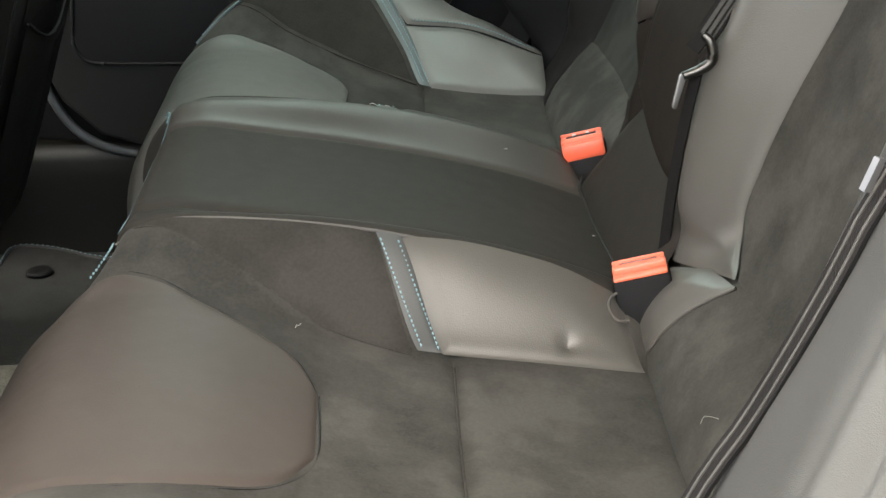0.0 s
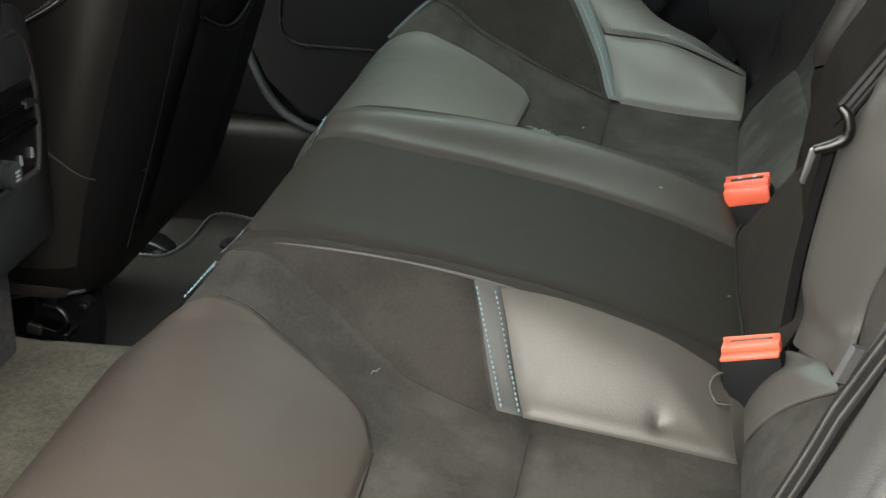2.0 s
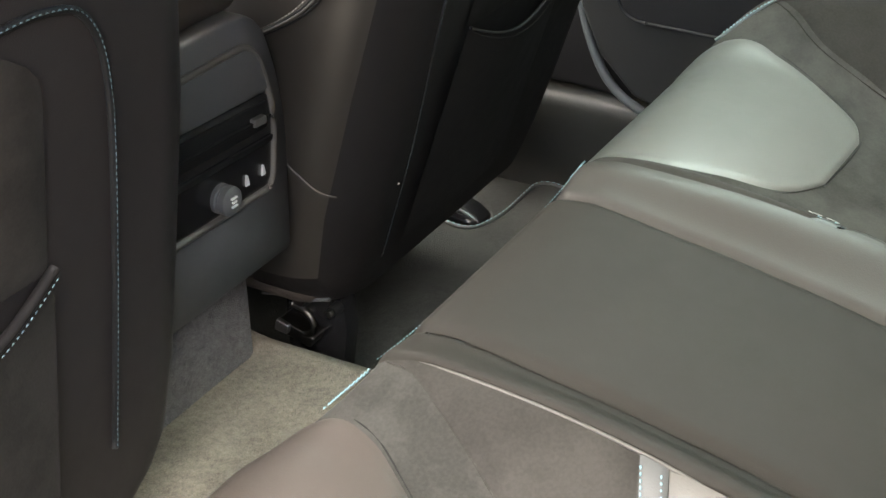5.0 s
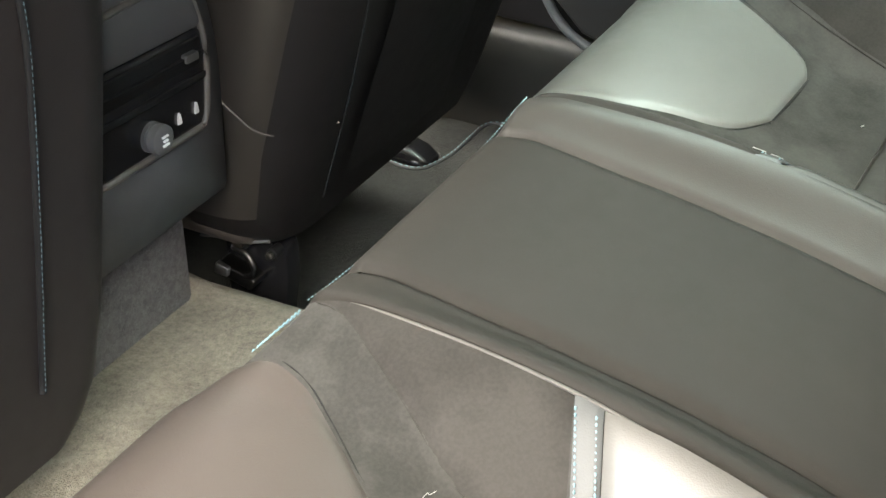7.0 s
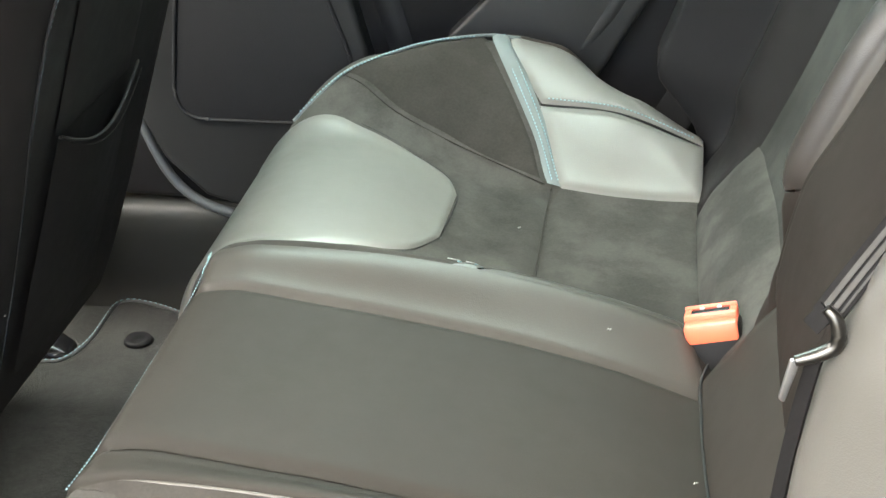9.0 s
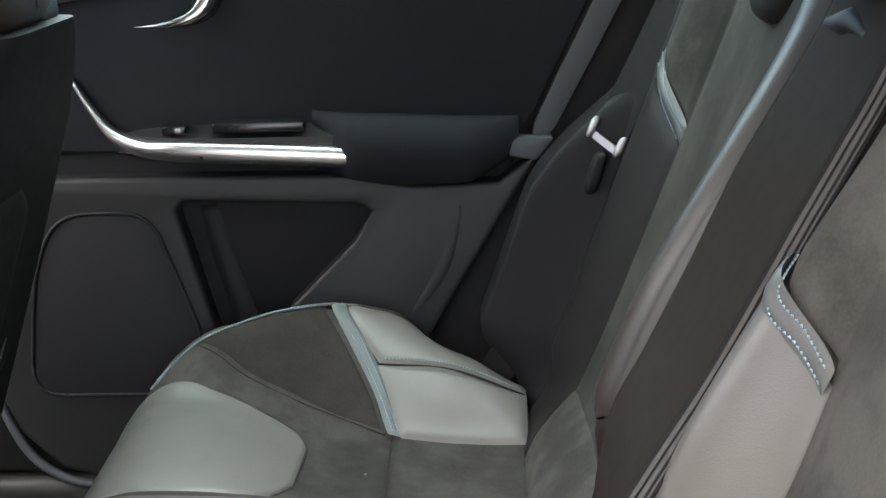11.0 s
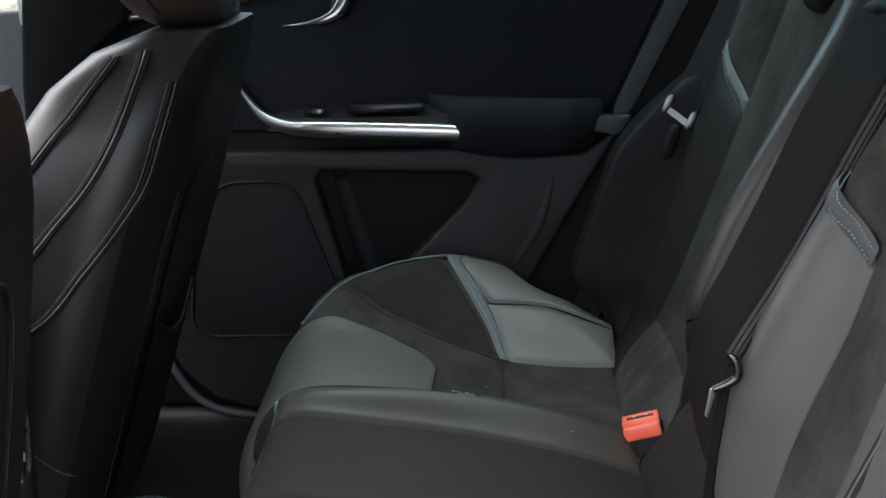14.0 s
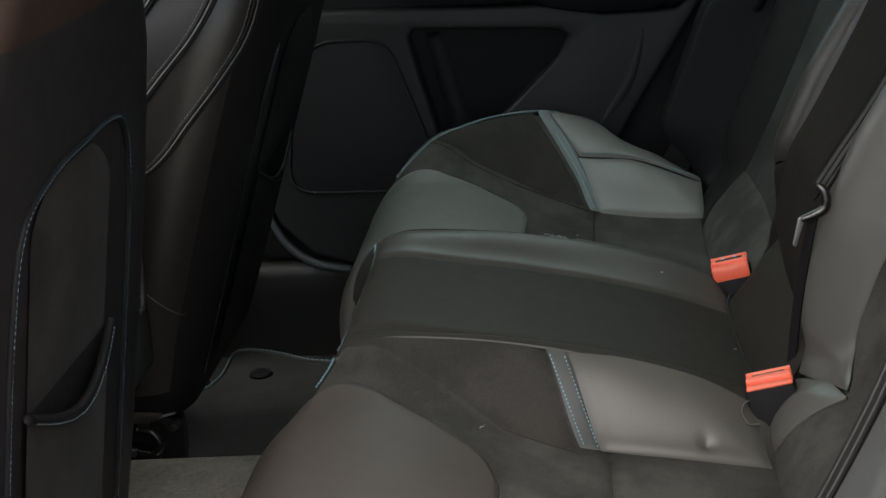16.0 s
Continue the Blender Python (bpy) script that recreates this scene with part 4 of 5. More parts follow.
# ---- front seats ----
def front_seat(s, back_x, label):
    seat = thing("front_seat", label, "car seat", "front seats")
    def Y(y):
        return (y if s > 0 else y - 0.012) * s

    rings = []
    for z, dep, y0, y1, r in ((0.168, 0.085, 0.15, 0.51, 0.03), (0.185, 0.11, 0.13, 0.525, 0.032), (0.21, 0.14, 0.115, 0.535, 0.035), (0.28, 0.17, 0.104, 0.545, 0.04), (0.40, 0.19, 0.10, 0.55, 0.045), (0.50, 0.20, 0.10, 0.55, 0.045), (0.58, 0.20, 0.104, 0.546, 0.05), (0.65, 0.18, 0.114, 0.536, 0.05), (0.70, 0.16, 0.138, 0.512, 0.05), (0.733, 0.13, 0.17, 0.48, 0.045), (0.752, 0.08, 0.21, 0.44, 0.03)):
        xr = back_x(z)
        ring = rounded([(xr, y0), (xr, y1), (xr - dep, y1), (xr - dep, y0)], [r * (2.2 if s > 0 else 1.0), r, r, r], 22)
        rings.append([(x, Y(y), z) for x, y in ring])
    m = len(rings[0])
    quarter = m // 4
    turn = quarter * 2 // 5
    inner = list(range(3 * quarter - 1, m)) + list(range(0, turn + 1))
    outer = list(range(turn, 3 * quarter))
    for nm, pick, mat, lab in (("back", outer, SEAT_BACK if s > 0 else DRIVER_BACK, "black leather back"), ("side_panel", inner, SEAT_LEATHER, "anthracite leather side panel"), ("lower_cover", inner, SEAT_BACK, "black lower cover")):
        some = (rings if s > 0 else rings[:9]) if nm == "back" else rings[2:] if nm == "side_panel" else rings[:3]
        vs = [r[k] for r in some for k in pick]
        fs = grid_faces(len(some), len(pick))
        part(nm, smooth_mesh(nm, vs, fs if s < 0 else [f[::-1] for f in fs], mat), seat, lab)
    if s < 0:
        fs = grid_faces(len(rings) - 8, len(outer))
        part("shoulder", smooth_mesh("shoulder", [r[k] for r in rings[8:] for k in outer], fs, BROWN_LEATHER), seat, "dark brown leather shoulder")
    part("top_cap", smooth_mesh("top_cap", rings[-1], [tuple(range(m))], SEAT_BACK if s > 0 else BROWN_LEATHER), seat)

    # head restraint, leaning forward
    hx, hy, hz, deep, wide, tall, tip, power = back_x(0.78) - 0.107, 0.325, 0.860, 0.062, 0.125, 0.112, -0.44, 3.2
    h = part("headrest", pillow("headrest", hx, Y(hy), hz, deep, wide, tall, tip, HEAD_LEATHER, power), seat, "brown leather headrest")
    part("headrest_cover", pillow("headrest_cover", back_x(0.78) - 0.052, Y(0.402), 0.785, 0.020, 0.036, 0.036, -0.30, BLACK_PLASTIC, 5.0), h, "black rear cover")

    def head_rear(y, z):
        """The rear face of the head restraint."""
        k = (1 - min(1, abs((z - hz) / tall)) ** power) ** (1 / power)
        c = (1 - min(1, abs((y - hy) / (wide * k))) ** power) ** (1 / power)
        return Vector((hx + c * k * deep + tip * (z - hz) + 0.0004, Y(y), z))

    def head_inner(t, z):
        """Its inner side, t from front (-1) to rear (1)."""
        k = (1 - min(1, abs((z - hz) / tall)) ** power) ** (1 / power)
        c = (1 - abs(t) ** power) ** (1 / power)
        return Vector((hx + t * k * deep + tip * (z - hz), Y(hy - c * k * wide - 0.0003), z))

    panel_seam = [head_rear(y, z) for y, z in ((0.240, 0.93), (0.236, 0.90), (0.236, 0.872), (0.244, 0.844), (0.268, 0.822), (0.303, 0.805), (0.325, 0.785), (0.330, 0.768))]
    part("seam", tube_mesh("seam", panel_seam, 0.0011, SEAT_BACK, 50, 6), h, "dark sewn seam")
    welt = [head_inner(t, z) for t, z in ((-0.45, 0.94), (-0.42, 0.90), (-0.36, 0.86), (-0.28, 0.82), (-0.22, 0.79), (-0.18, 0.77))]
    part("seam", tube_mesh("seam", welt, 0.0013, SEAT_BACK, 50, 6), h, "dark sewn seam")
    part("stitching", stitch_mesh("stitching", [head_inner(t - 0.10, z) for t, z in ((-0.45, 0.94), (-0.42, 0.90), (-0.36, 0.86), (-0.28, 0.82), (-0.22, 0.79), (-0.18, 0.77))], GREY_THREAD, 0.0034, 0.0010, 0.0004), h, "fine grey stitching")
    # seams on the inner side
    near_side = list(range(3 * quarter, m)) + list(range(0, quarter))
    levels = [ring[0][2] for ring in rings]

    def shell(x, z):
        """Distance of the inner side from the car's middle at a length and height."""
        i = min(max(int(np.searchsorted(levels, z)) - 1, 0), len(levels) - 2)
        ks = [(a + (b - a) * (z - levels[i]) / (levels[i + 1] - levels[i])) for a, b in (([p[0] for p in (rings[i][n], rings[i + 1][n])]) for n in near_side)]
        ys = [(a + (b - a) * (z - levels[i]) / (levels[i + 1] - levels[i])) for a, b in (([p[1] for p in (rings[i][n], rings[i + 1][n])]) for n in near_side)]
        return float(np.interp(x, ks, ys)) * s + (0.012 if s < 0 else 0.0)

    for pts in (
        [(-0.29, 0.44), (-0.224, 0.478), (-0.181, 0.525), (-0.143, 0.569), (-0.111, 0.613), (-0.091, 0.662), (-0.072, 0.714)],
        [(-0.27, 0.50), (-0.213, 0.565), (-0.167, 0.615), (-0.135, 0.664), (-0.107, 0.723), (-0.098, 0.745)],
        [(-0.265, 0.585), (-0.201, 0.658), (-0.171, 0.690), (-0.128, 0.740)],
    ):
        lean = 0.004 if s > 0 else back_x(0.55) + 0.095
        def on_side(x, z, lift):
            y0 = 0.1
            for _ in range(40):
                k = (y0 - 0.1) / 1.376
                px, pz = x + lean + (x - 0.22) * k, z + (z - 0.88) * k
                y0 += 0.4 * (shell(px, pz) - y0)
            return Vector((px, Y(y0 - lift - 0.0012 - 0.004 * step(0.58, 0.66, z)), pz))

        for off in (-0.0038, 0.0038):
            part("seam", tube_mesh("seam", [on_side(x + off, z, 0.0) for x, z in pts], 0.0014, BLACK_PLASTIC, 50, 6), seat, "dark sewn seam")
        part("seam_ridge", tube_mesh("seam_ridge", [on_side(x, z, 0.0) for x, z in pts], 0.0020, SEAT_LEATHER, 50, 8), seat, "raised leather ridge between seams")
        part("stitching", stitch_mesh("stitching", [on_side(x - 0.0075, z, 0.0008) for x, z in pts], GREY_THREAD, 0.0034, 0.0010, 0.0005), seat, "fine grey stitching")
    # rear panel, border and pocket
    def rear(y, z, lift):
        return Vector((back_x(z) + lift, Y(y + (0.026 if s < 0 else 0.0)), z))

    border = [(0.205, 0.20), (0.200, 0.30), (0.190, 0.38), (0.176, 0.47), (0.175, 0.54), (0.19, 0.588)] if s > 0 else [(0.165, 0.24), (0.165, 0.406), (0.17, 0.53), (0.188, 0.588), (0.225, 0.606), (0.30, 0.604), (0.37, 0.597), (0.425, 0.572), (0.442, 0.50), (0.445, 0.40), (0.445, 0.24)]
    part("border_cord", tube_mesh("border_cord", [rear(y, z, 0.001 if s < 0 else -0.001) for y, z in border], 0.003 if s < 0 else 0.0016, BLACK_PLASTIC, 90, 6), seat)
    part("stitching", stitch_mesh("stitching", [rear(y, z, 0.004 if s < 0 else 0.0006) for y, z in border], DARK_THREAD, 0.003, 0.002, 0.00045), seat, "fine border stitching")
    rows = []
    for i in range(16):
        t = i / 15
        z = 0.432 + (0.600 - 0.432) * t
        inset = 0.0 if t < 0.75 else 0.05 * ((t - 0.75) / 0.25) ** 2
        for j in range(16):
            k = j / 15
            y = 0.228 + inset + (0.410 - 0.228 - 2 * inset) * k
            puff = 0.004 * (1 - (2 * k - 1) ** 8) * (1 - (2 * t - 1) ** 8)
            rows.append(rear(y, z, 0.002 + puff))
    part("pocket_panel", smooth_mesh("pocket_panel", rows, grid_faces(16, 16) if s < 0 else [f[::-1] for f in grid_faces(16, 16)], POCKET if s < 0 else SEAT_BACK), seat, "inset panel above the pocket")
    rows = []
    for i in range(14):
        t = i / 13
        for j in range(24):
            k = j / 23
            y = 0.227 + (0.420 - 0.227) * k
            z = 0.21 + (0.436 - 0.030 * math.sin(math.pi * k) - 0.21) * t
            rows.append(rear(y, z, 0.006 + 0.010 * math.sin(math.pi * k) * (0.4 + 0.6 * t)))
    part("map_pocket", smooth_mesh("map_pocket", rows, grid_faces(14, 24) if s < 0 else [f[::-1] for f in grid_faces(14, 24)], POCKET if s < 0 else SEAT_BACK), seat, "map pocket with a stitched lip")
    lip = [rear(0.227 + 0.193 * k, 0.436 - 0.030 * math.sin(math.pi * k), 0.007 + 0.010 * math.sin(math.pi * k)) for k in np.linspace(0, 1, 9)]
    part("pocket_lip", tube_mesh("pocket_lip", lip, 0.004 if s < 0 else 0.0018, SEAT_BACK, 40, 8), seat)
    part("stitching", stitch_mesh("stitching", [p + Vector((0.004, 0, -0.004)) for p in lip], DARK_THREAD if s < 0 else SEAT_BACK, 0.003, 0.002, 0.0005), seat, "fine lip stitching")
    # lower cover flap and cushion
    if s > 0:
        flap = [(-0.25, 0.345), (-0.236, 0.328), (-0.21, 0.305), (-0.188, 0.290)]
        dx = back_x(0.3) + 0.185
        part("flap_edge", tube_mesh("flap_edge", [(x + dx, Y(shell(x + dx, z) - 0.0006), z) for x, z in flap], 0.0009, PIPING, 30, 6), seat, "pale edge of the lower cover")
        part("cover_lip", tube_mesh("cover_lip", [(-0.326, 0.150, 0.158), (-0.300, 0.146, 0.166), (-0.270, 0.144, 0.1705), (-0.246, 0.150, 0.174)], 0.0018, CONSOLE_PLASTIC, 24, 8), seat, "grey lip of the lower cover")
    part("seat_base", box_mesh("seat_base", (-0.80, min(Y(0.13), Y(0.53)), 0.16), (back_x(0.3) - 0.06, max(Y(0.13), Y(0.53)), 0.33), LEATHER_SIDE, 0.03, 4), seat)
    for y in (0.15, 0.50):
        part("rail", box_mesh("rail", (-0.78, Y(y) - 0.018, 0.03), (-0.42, Y(y) + 0.018, 0.09), BLACK_PLASTIC, 0.004), seat)
        part("rail_post", box_mesh("rail_post", (-0.50, Y(y) - 0.012, 0.085), (-0.43, Y(y) + 0.012, 0.18), BLACK_PLASTIC, 0.004), seat)
    return seat


front_seat(1, lambda z: -0.12 + 0.33 * (z - 0.51), "anthracite leather passenger seat seen from behind with stitched side seams")
front_seat(-1, lambda z: -0.200 + 0.17 * (z - 0.30), "dark leather driver seat with a stitched map pocket behind")


def rail_cover(x, y, label):
    """A low rounded cover with a bright lip along its open rear end."""
    f = thing("seat_rail_cover", label, "rail cover")
    rings = []
    for k, wide, high in ((0.0, 0.030, 0.030), (0.25, 0.030, 0.034), (0.55, 0.029, 0.031), (0.8, 0.026, 0.024), (0.95, 0.020, 0.015), (1.0, 0.013, 0.008)):
        rings.append([(x - 0.075 + 0.095 * k, y + wide * math.cos(w), 0.002 + high * max(0.0, math.sin(w)) ** 0.6) for w in np.linspace(-0.25, math.pi + 0.25, 18)])
    part("cover", loft_mesh("cover", rings, GLOSS_BLACK), f)
    lip = [(x - 0.045, y - 0.031, 0.012), (x - 0.015, y - 0.0305, 0.011), (x + 0.008, y - 0.024, 0.009), (x + 0.020, y - 0.008, 0.008), (x + 0.021, y + 0.010, 0.008), (x + 0.012, y + 0.024, 0.009)]
    part("lip", tube_mesh("lip", lip, [0.0012, 0.0018, 0.002, 0.002, 0.0018, 0.0012], DARK_STEEL, 40, 8), f, "bright steel lip")
    return f


rail_cover(-0.352, 0.612, "low black cover over the end of a seat rail")


def rail_end():
    r = thing("rail_end", "open black seat rail end with steel bolts and a hook", "seat rail")
    part("bracket", slab_mesh("bracket", rounded([(-0.316, 0.02), (-0.262, 0.02), (-0.246, 0.12), (-0.248, 0.158), (-0.30, 0.162), (-0.316, 0.155)], 0.008), 0.172, 0.196, GLOSS_BLACK, 0.003), r)
    part("flange", slab_mesh("flange", rounded([(-0.318, 0.118), (-0.276, 0.108), (-0.270, 0.120), (-0.312, 0.131)], 0.003), 0.153, 0.176, DARK_STEEL, 0.002), r, "dull steel flange")
    part("hook_plate", tube_mesh("hook_plate", [(-0.296, 0.158, 0.150), (-0.279, 0.156, 0.147), (-0.271, 0.155, 0.136), (-0.275, 0.155, 0.124), (-0.288, 0.156, 0.119)], 0.0032, DARK_STEEL, 24, 8), r, "dull steel hook")
    for x, z, size in ((-0.287, 0.159, 0.0075), (-0.252, 0.153, 0.0045)):
        washer = [(x + 1.35 * size * math.cos(a), z + 1.35 * size * math.sin(a)) for a in np.linspace(0, 2 * math.pi, 20, endpoint=False)]
        part("washer", slab_mesh("washer", washer, 0.158, 0.172, BLACK_PLASTIC, 0.001), r)
        head = [(x + size * math.cos(a), z + size * math.sin(a)) for a in np.linspace(0, 2 * math.pi, 6, endpoint=False)]
        part("bolt", slab_mesh("bolt", head, 0.153, 0.160, DARK_STEEL, 0.0012), r, "dull steel bolt head")
    part("clip", slab_mesh("clip", rounded([(-0.314, 0.121), (-0.299, 0.119), (-0.297, 0.129), (-0.311, 0.133)], 0.002), 0.148, 0.154, STEEL, 0.001), r, "pale steel clip")


rail_end()


# ---- centre console ----
def console():
    c = thing("centre_console", "graphite plastic centre console end with a black control panel", "console")
    out = rounded([(-0.098, 0.258), (0.098, 0.258), (0.105, 0.40), (0.078, 0.486), (-0.078, 0.486), (-0.105, 0.40)], [0.006, 0.006, 0.05, 0.03, 0.03, 0.05], 7)
    rings = [[(x, y * k, 0.37 + (z - 0.37) * k) for y, z in out] for x, k in ((-0.95, 1), (-0.258, 1), (-0.250, 0.995), (-0.246, 0.98))]
    part("body", loft_mesh("body", rings, CONSOLE_PLASTIC), c)
    plug = rounded([(-0.082, 0.334), (0.076, 0.330), (0.086, 0.40), (0.066, 0.462), (-0.066, 0.462), (-0.086, 0.40)], [0.014, 0.014, 0.03, 0.025, 0.025, 0.03], 6)
    def face(name, outline, x0, x1, mat, label="", parent=c, shrink=0.95):
        cy, cz = sum(p[0] for p in outline) / len(outline), sum(p[1] for p in outline) / len(outline)
        return part(name, loft_mesh(name, [[(x0, y, z) for y, z in outline], [(x1, y, z) for y, z in outline], [(x1 + 0.001, cy + (y - cy) * shrink, cz + (z - cz) * shrink) for y, z in outline]], mat, sharp=40), parent, label)

    trim = tube_mesh("panel_trim", [(-0.244, y, z) for y, z in plug] + [(-0.244, *plug[0])], 0.0032, PIPING, 90, 8)
    part("panel_trim", trim, c, "raised trim round the panel")
    face("upper_pad", rounded([(-0.082, 0.424), (0.082, 0.416), (0.066, 0.460), (-0.066, 0.460)], 0.012), -0.25, -0.2425, CONSOLE_PLASTIC)
    panel = face("control_panel", rounded([(-0.080, 0.336), (0.074, 0.332), (0.083, 0.395), (0.080, 0.414), (-0.080, 0.422)], 0.010), -0.25, -0.2445, GLOSS_BLACK, "gloss black control panel")
    face("vent_slot", rounded([(-0.072, 0.392), (0.074, 0.385), (0.076, 0.408), (-0.072, 0.416)], 0.004), -0.246, -0.2425, BLACK_PLASTIC, "air vent slot", panel)
    face("vent_slat", rounded([(-0.070, 0.401), (0.073, 0.394), (0.073, 0.397), (-0.070, 0.404)], 0.001), -0.243, -0.2395, BLACK_PLASTIC, "", panel)
    face("vent_tab", rounded([(0.050, 0.394), (0.066, 0.393), (0.066, 0.400), (0.050, 0.401)], 0.002), -0.243, -0.2375, STEEL, "small vent slider", panel)
    face("panel_divider", rounded([(-0.078, 0.378), (0.080, 0.371), (0.080, 0.376), (-0.078, 0.383)], 0.002), -0.246, -0.2425, BLACK_PLASTIC, "", panel)
    k = []
    for x, r in ((-0.246, 0.0125), (-0.240, 0.0125), (-0.239, 0.0112), (-0.237, 0.0112), (-0.236, 0.0125), (-0.231, 0.0122), (-0.2295, 0.010)):
        k.append([(x, 0.006 + r * math.cos(a), 0.350 + r * math.sin(a)) for a in np.linspace(0, 2 * math.pi, 36, endpoint=False)])
    knob = part("socket_cap", loft_mesh("socket_cap", k, CONSOLE_PLASTIC, sharp=50), c, "round ribbed power socket cap")
    for dz, w in ((0.0036, 0.007), (0.0, 0.005), (-0.0036, 0.007)):
        face("cap_mark", [(0.006 - w / 2, 0.350 + dz - 0.0007), (0.006 + w / 2, 0.350 + dz - 0.0007), (0.006 + w / 2, 0.350 + dz + 0.0007), (0.006 - w / 2, 0.350 + dz + 0.0007)], -0.2305, -0.2288, WHITE_MARK, "white mark", knob)
    for y in (0.041, 0.063):
        face("button_mark", [(y - 0.0022, 0.345), (y + 0.0022, 0.345), (y + 0.0018, 0.350), (y + 0.0007, 0.3545), (y - 0.0007, 0.3545), (y - 0.0018, 0.350)], -0.2455, -0.2428, WHITE_MARK, "white seat heating mark", panel)
    part("plinth", box_mesh("plinth", (-0.95, -0.085, 0.06), (-0.290, 0.092, 0.262), PLINTH, 0.012), c, "grey carpeted plinth")
    # padded lid above
    part("armrest_lid", box_mesh("armrest_lid", (-0.62, -0.085, 0.480), (-0.262, 0.085, 0.520), LEATHER_SIDE, 0.018, 4), c, "padded leather armrest lid")
    return c


console()


# ---- far door ----
D = 0.70


def sill_top(x):
    return 0.837 + 0.102 * x


def door():
    d = thing("rear_door", "closed rear car door with dark trim and a chrome strip", "car door")
    out = [(-0.40, 0.18), (-0.16, 0.17), (0.1, 0.16), (0.2, 0.25), (0.276, 0.36), (0.42, 0.62), (0.55, 0.846), (0.565, sill_top(0.565)), (-0.40, sill_top(-0.40))]
    part("door_shell", slab_mesh("door_shell", out, D, D + 0.07, BLACK_PLASTIC, 0.006), d)
    # ledge under the window
    rings = []
    for x in np.linspace(-0.40, 0.56, 40):
        t, b = sill_top(x), 0.768 + 0.116 * x
        rings.append([(x, D + 0.03, t), (x, D + 0.012, t + 0.002), (x, D - 0.004, t - 0.004), (x, D - 0.016, t - 0.018), (x, D - 0.018, (t + b) / 2), (x, D - 0.014, b + 0.006), (x, D, b), (x, D + 0.03, b)])
    part("window_ledge", loft_mesh("window_ledge", rings, LEDGE), d, "soft grey ledge under the window")
    inset = rounded([(-0.40, 0.575), (0.35, 0.565), (0.396, 0.59), (0.476, 0.752), (0.445, 0.789), (0.09, 0.783), (-0.40, 0.733)], [0.005, 0.02, 0.02, 0.035, 0.03, 0.1, 0.005], 8)
    part("inset_panel", slab_mesh("inset_panel", inset, D - 0.010, D + 0.02, DOOR_SUEDE, 0.006), d, "black cloth inset")
    # frame of the inset at the rear
    part("rear_trim", slab_mesh("rear_trim", rounded([(0.398, 0.565), (0.425, 0.585), (0.555, 0.829), (0.556, 0.875), (0.20, 0.845), (0.08, 0.782), (0.30, 0.789), (0.445, 0.793), (0.470, 0.780), (0.481, 0.752), (0.402, 0.592)], 0.010), D - 0.013, D + 0.01, REAR_TRIM, 0.006), d)
    # lower trim, cut out round the pocket
    low = [(-0.40, 0.548), (0.20, 0.542), (0.26, 0.528), (0.36, 0.530), (0.41, 0.565), (0.276, 0.345), (0.11, 0.165), (0.095, 0.32), (0.115, 0.385), (0.155, 0.425), (0.195, 0.465), (0.214, 0.498), (0.20, 0.507), (-0.002, 0.515), (-0.010, 0.505), (0.032, 0.345), (0.034, 0.165), (-0.10, 0.168), (-0.17, 0.19), (-0.215, 0.235), (-0.24, 0.29), (-0.26, 0.40), (-0.40, 0.42)]
    part("lower_trim", slab_mesh("lower_trim", low, D - 0.030, D + 0.01, DOOR_PLASTIC, 0.008), d, "charcoal plastic lower trim with an open pocket")
    part("pocket_fold", tube_mesh("pocket_fold", [(0.022, D + 0.024, 0.505), (0.038, D + 0.022, 0.44), (0.060, D + 0.022, 0.36), (0.075, D + 0.022, 0.28)], 0.026, GRILLE, 20, 40), d, "soft fold inside the pocket")
    part("pocket_rib", tube_mesh("pocket_rib", [(0.255, D - 0.0165, 0.37), (0.295, D - 0.0185, 0.43), (0.317, D - 0.0165, 0.505)], 0.0135, DOOR_PLASTIC, 20, 32), d)
    # armrest
    arm = []
    for i, x in enumerate(np.linspace(0.150, 0.385, 26)):
        k = i / 25
        w = 0.066 * min(1, 4 * k + 0.25, 3.2 * (1 - k) + 0.35)
        t = 0.612 - 0.012 * k
        b = 0.545 - 0.015 * min(1, k / 0.35) + 0.03 * max(0, (k - 0.75) / 0.25)
        arm.append([(x, D + 0.005, t), (x, D - w * 0.6, t + 0.003), (x, D - w * 0.92, t - 0.008), (x, D - w, (t + b) / 2), (x, D - w * 0.9, b + 0.006), (x, D - w * 0.5, b), (x, D + 0.005, b)])
    part("armrest", loft_mesh("armrest", arm, DOOR_SUEDE), d, "padded black armrest")
    part("armrest_tab", slab_mesh("armrest_tab", rounded([(0.368, 0.560), (0.405, 0.553), (0.425, 0.580), (0.380, 0.580)], 0.006), D - 0.030, D + 0.01, SOFT_TRIM, 0.005), d, "grey end tab")
    # switch tray
    tray = []
    for i, x in enumerate(np.linspace(-0.075, 0.20, 20)):
        w = 0.044 * min(1, 0.2 + i / 8)
        tray.append([(x, D, 0.603), (x, D - w, 0.590), (x, D - w, 0.570), (x, D, 0.566)])
    part("switch_tray", loft_mesh("switch_tray", tray, DOOR_PLASTIC, sharp=40), d)
    part("window_switch", box_mesh("window_switch", (-0.018, D - 0.042, 0.594), (0.010, D - 0.018, 0.605), GLOSS_BLACK, 0.003), d, "black window switch")
    part("switch_tip", box_mesh("switch_tip", (-0.002, D - 0.046, 0.597), (0.006, D - 0.040, 0.603), STEEL, 0.002), d, "bright switch tip")
    part("grip_recess", box_mesh("grip_recess", (0.040, D - 0.050, 0.596), (0.145, D - 0.020, 0.609), GLOSS_BLACK, 0.004), d, "black pull recess")
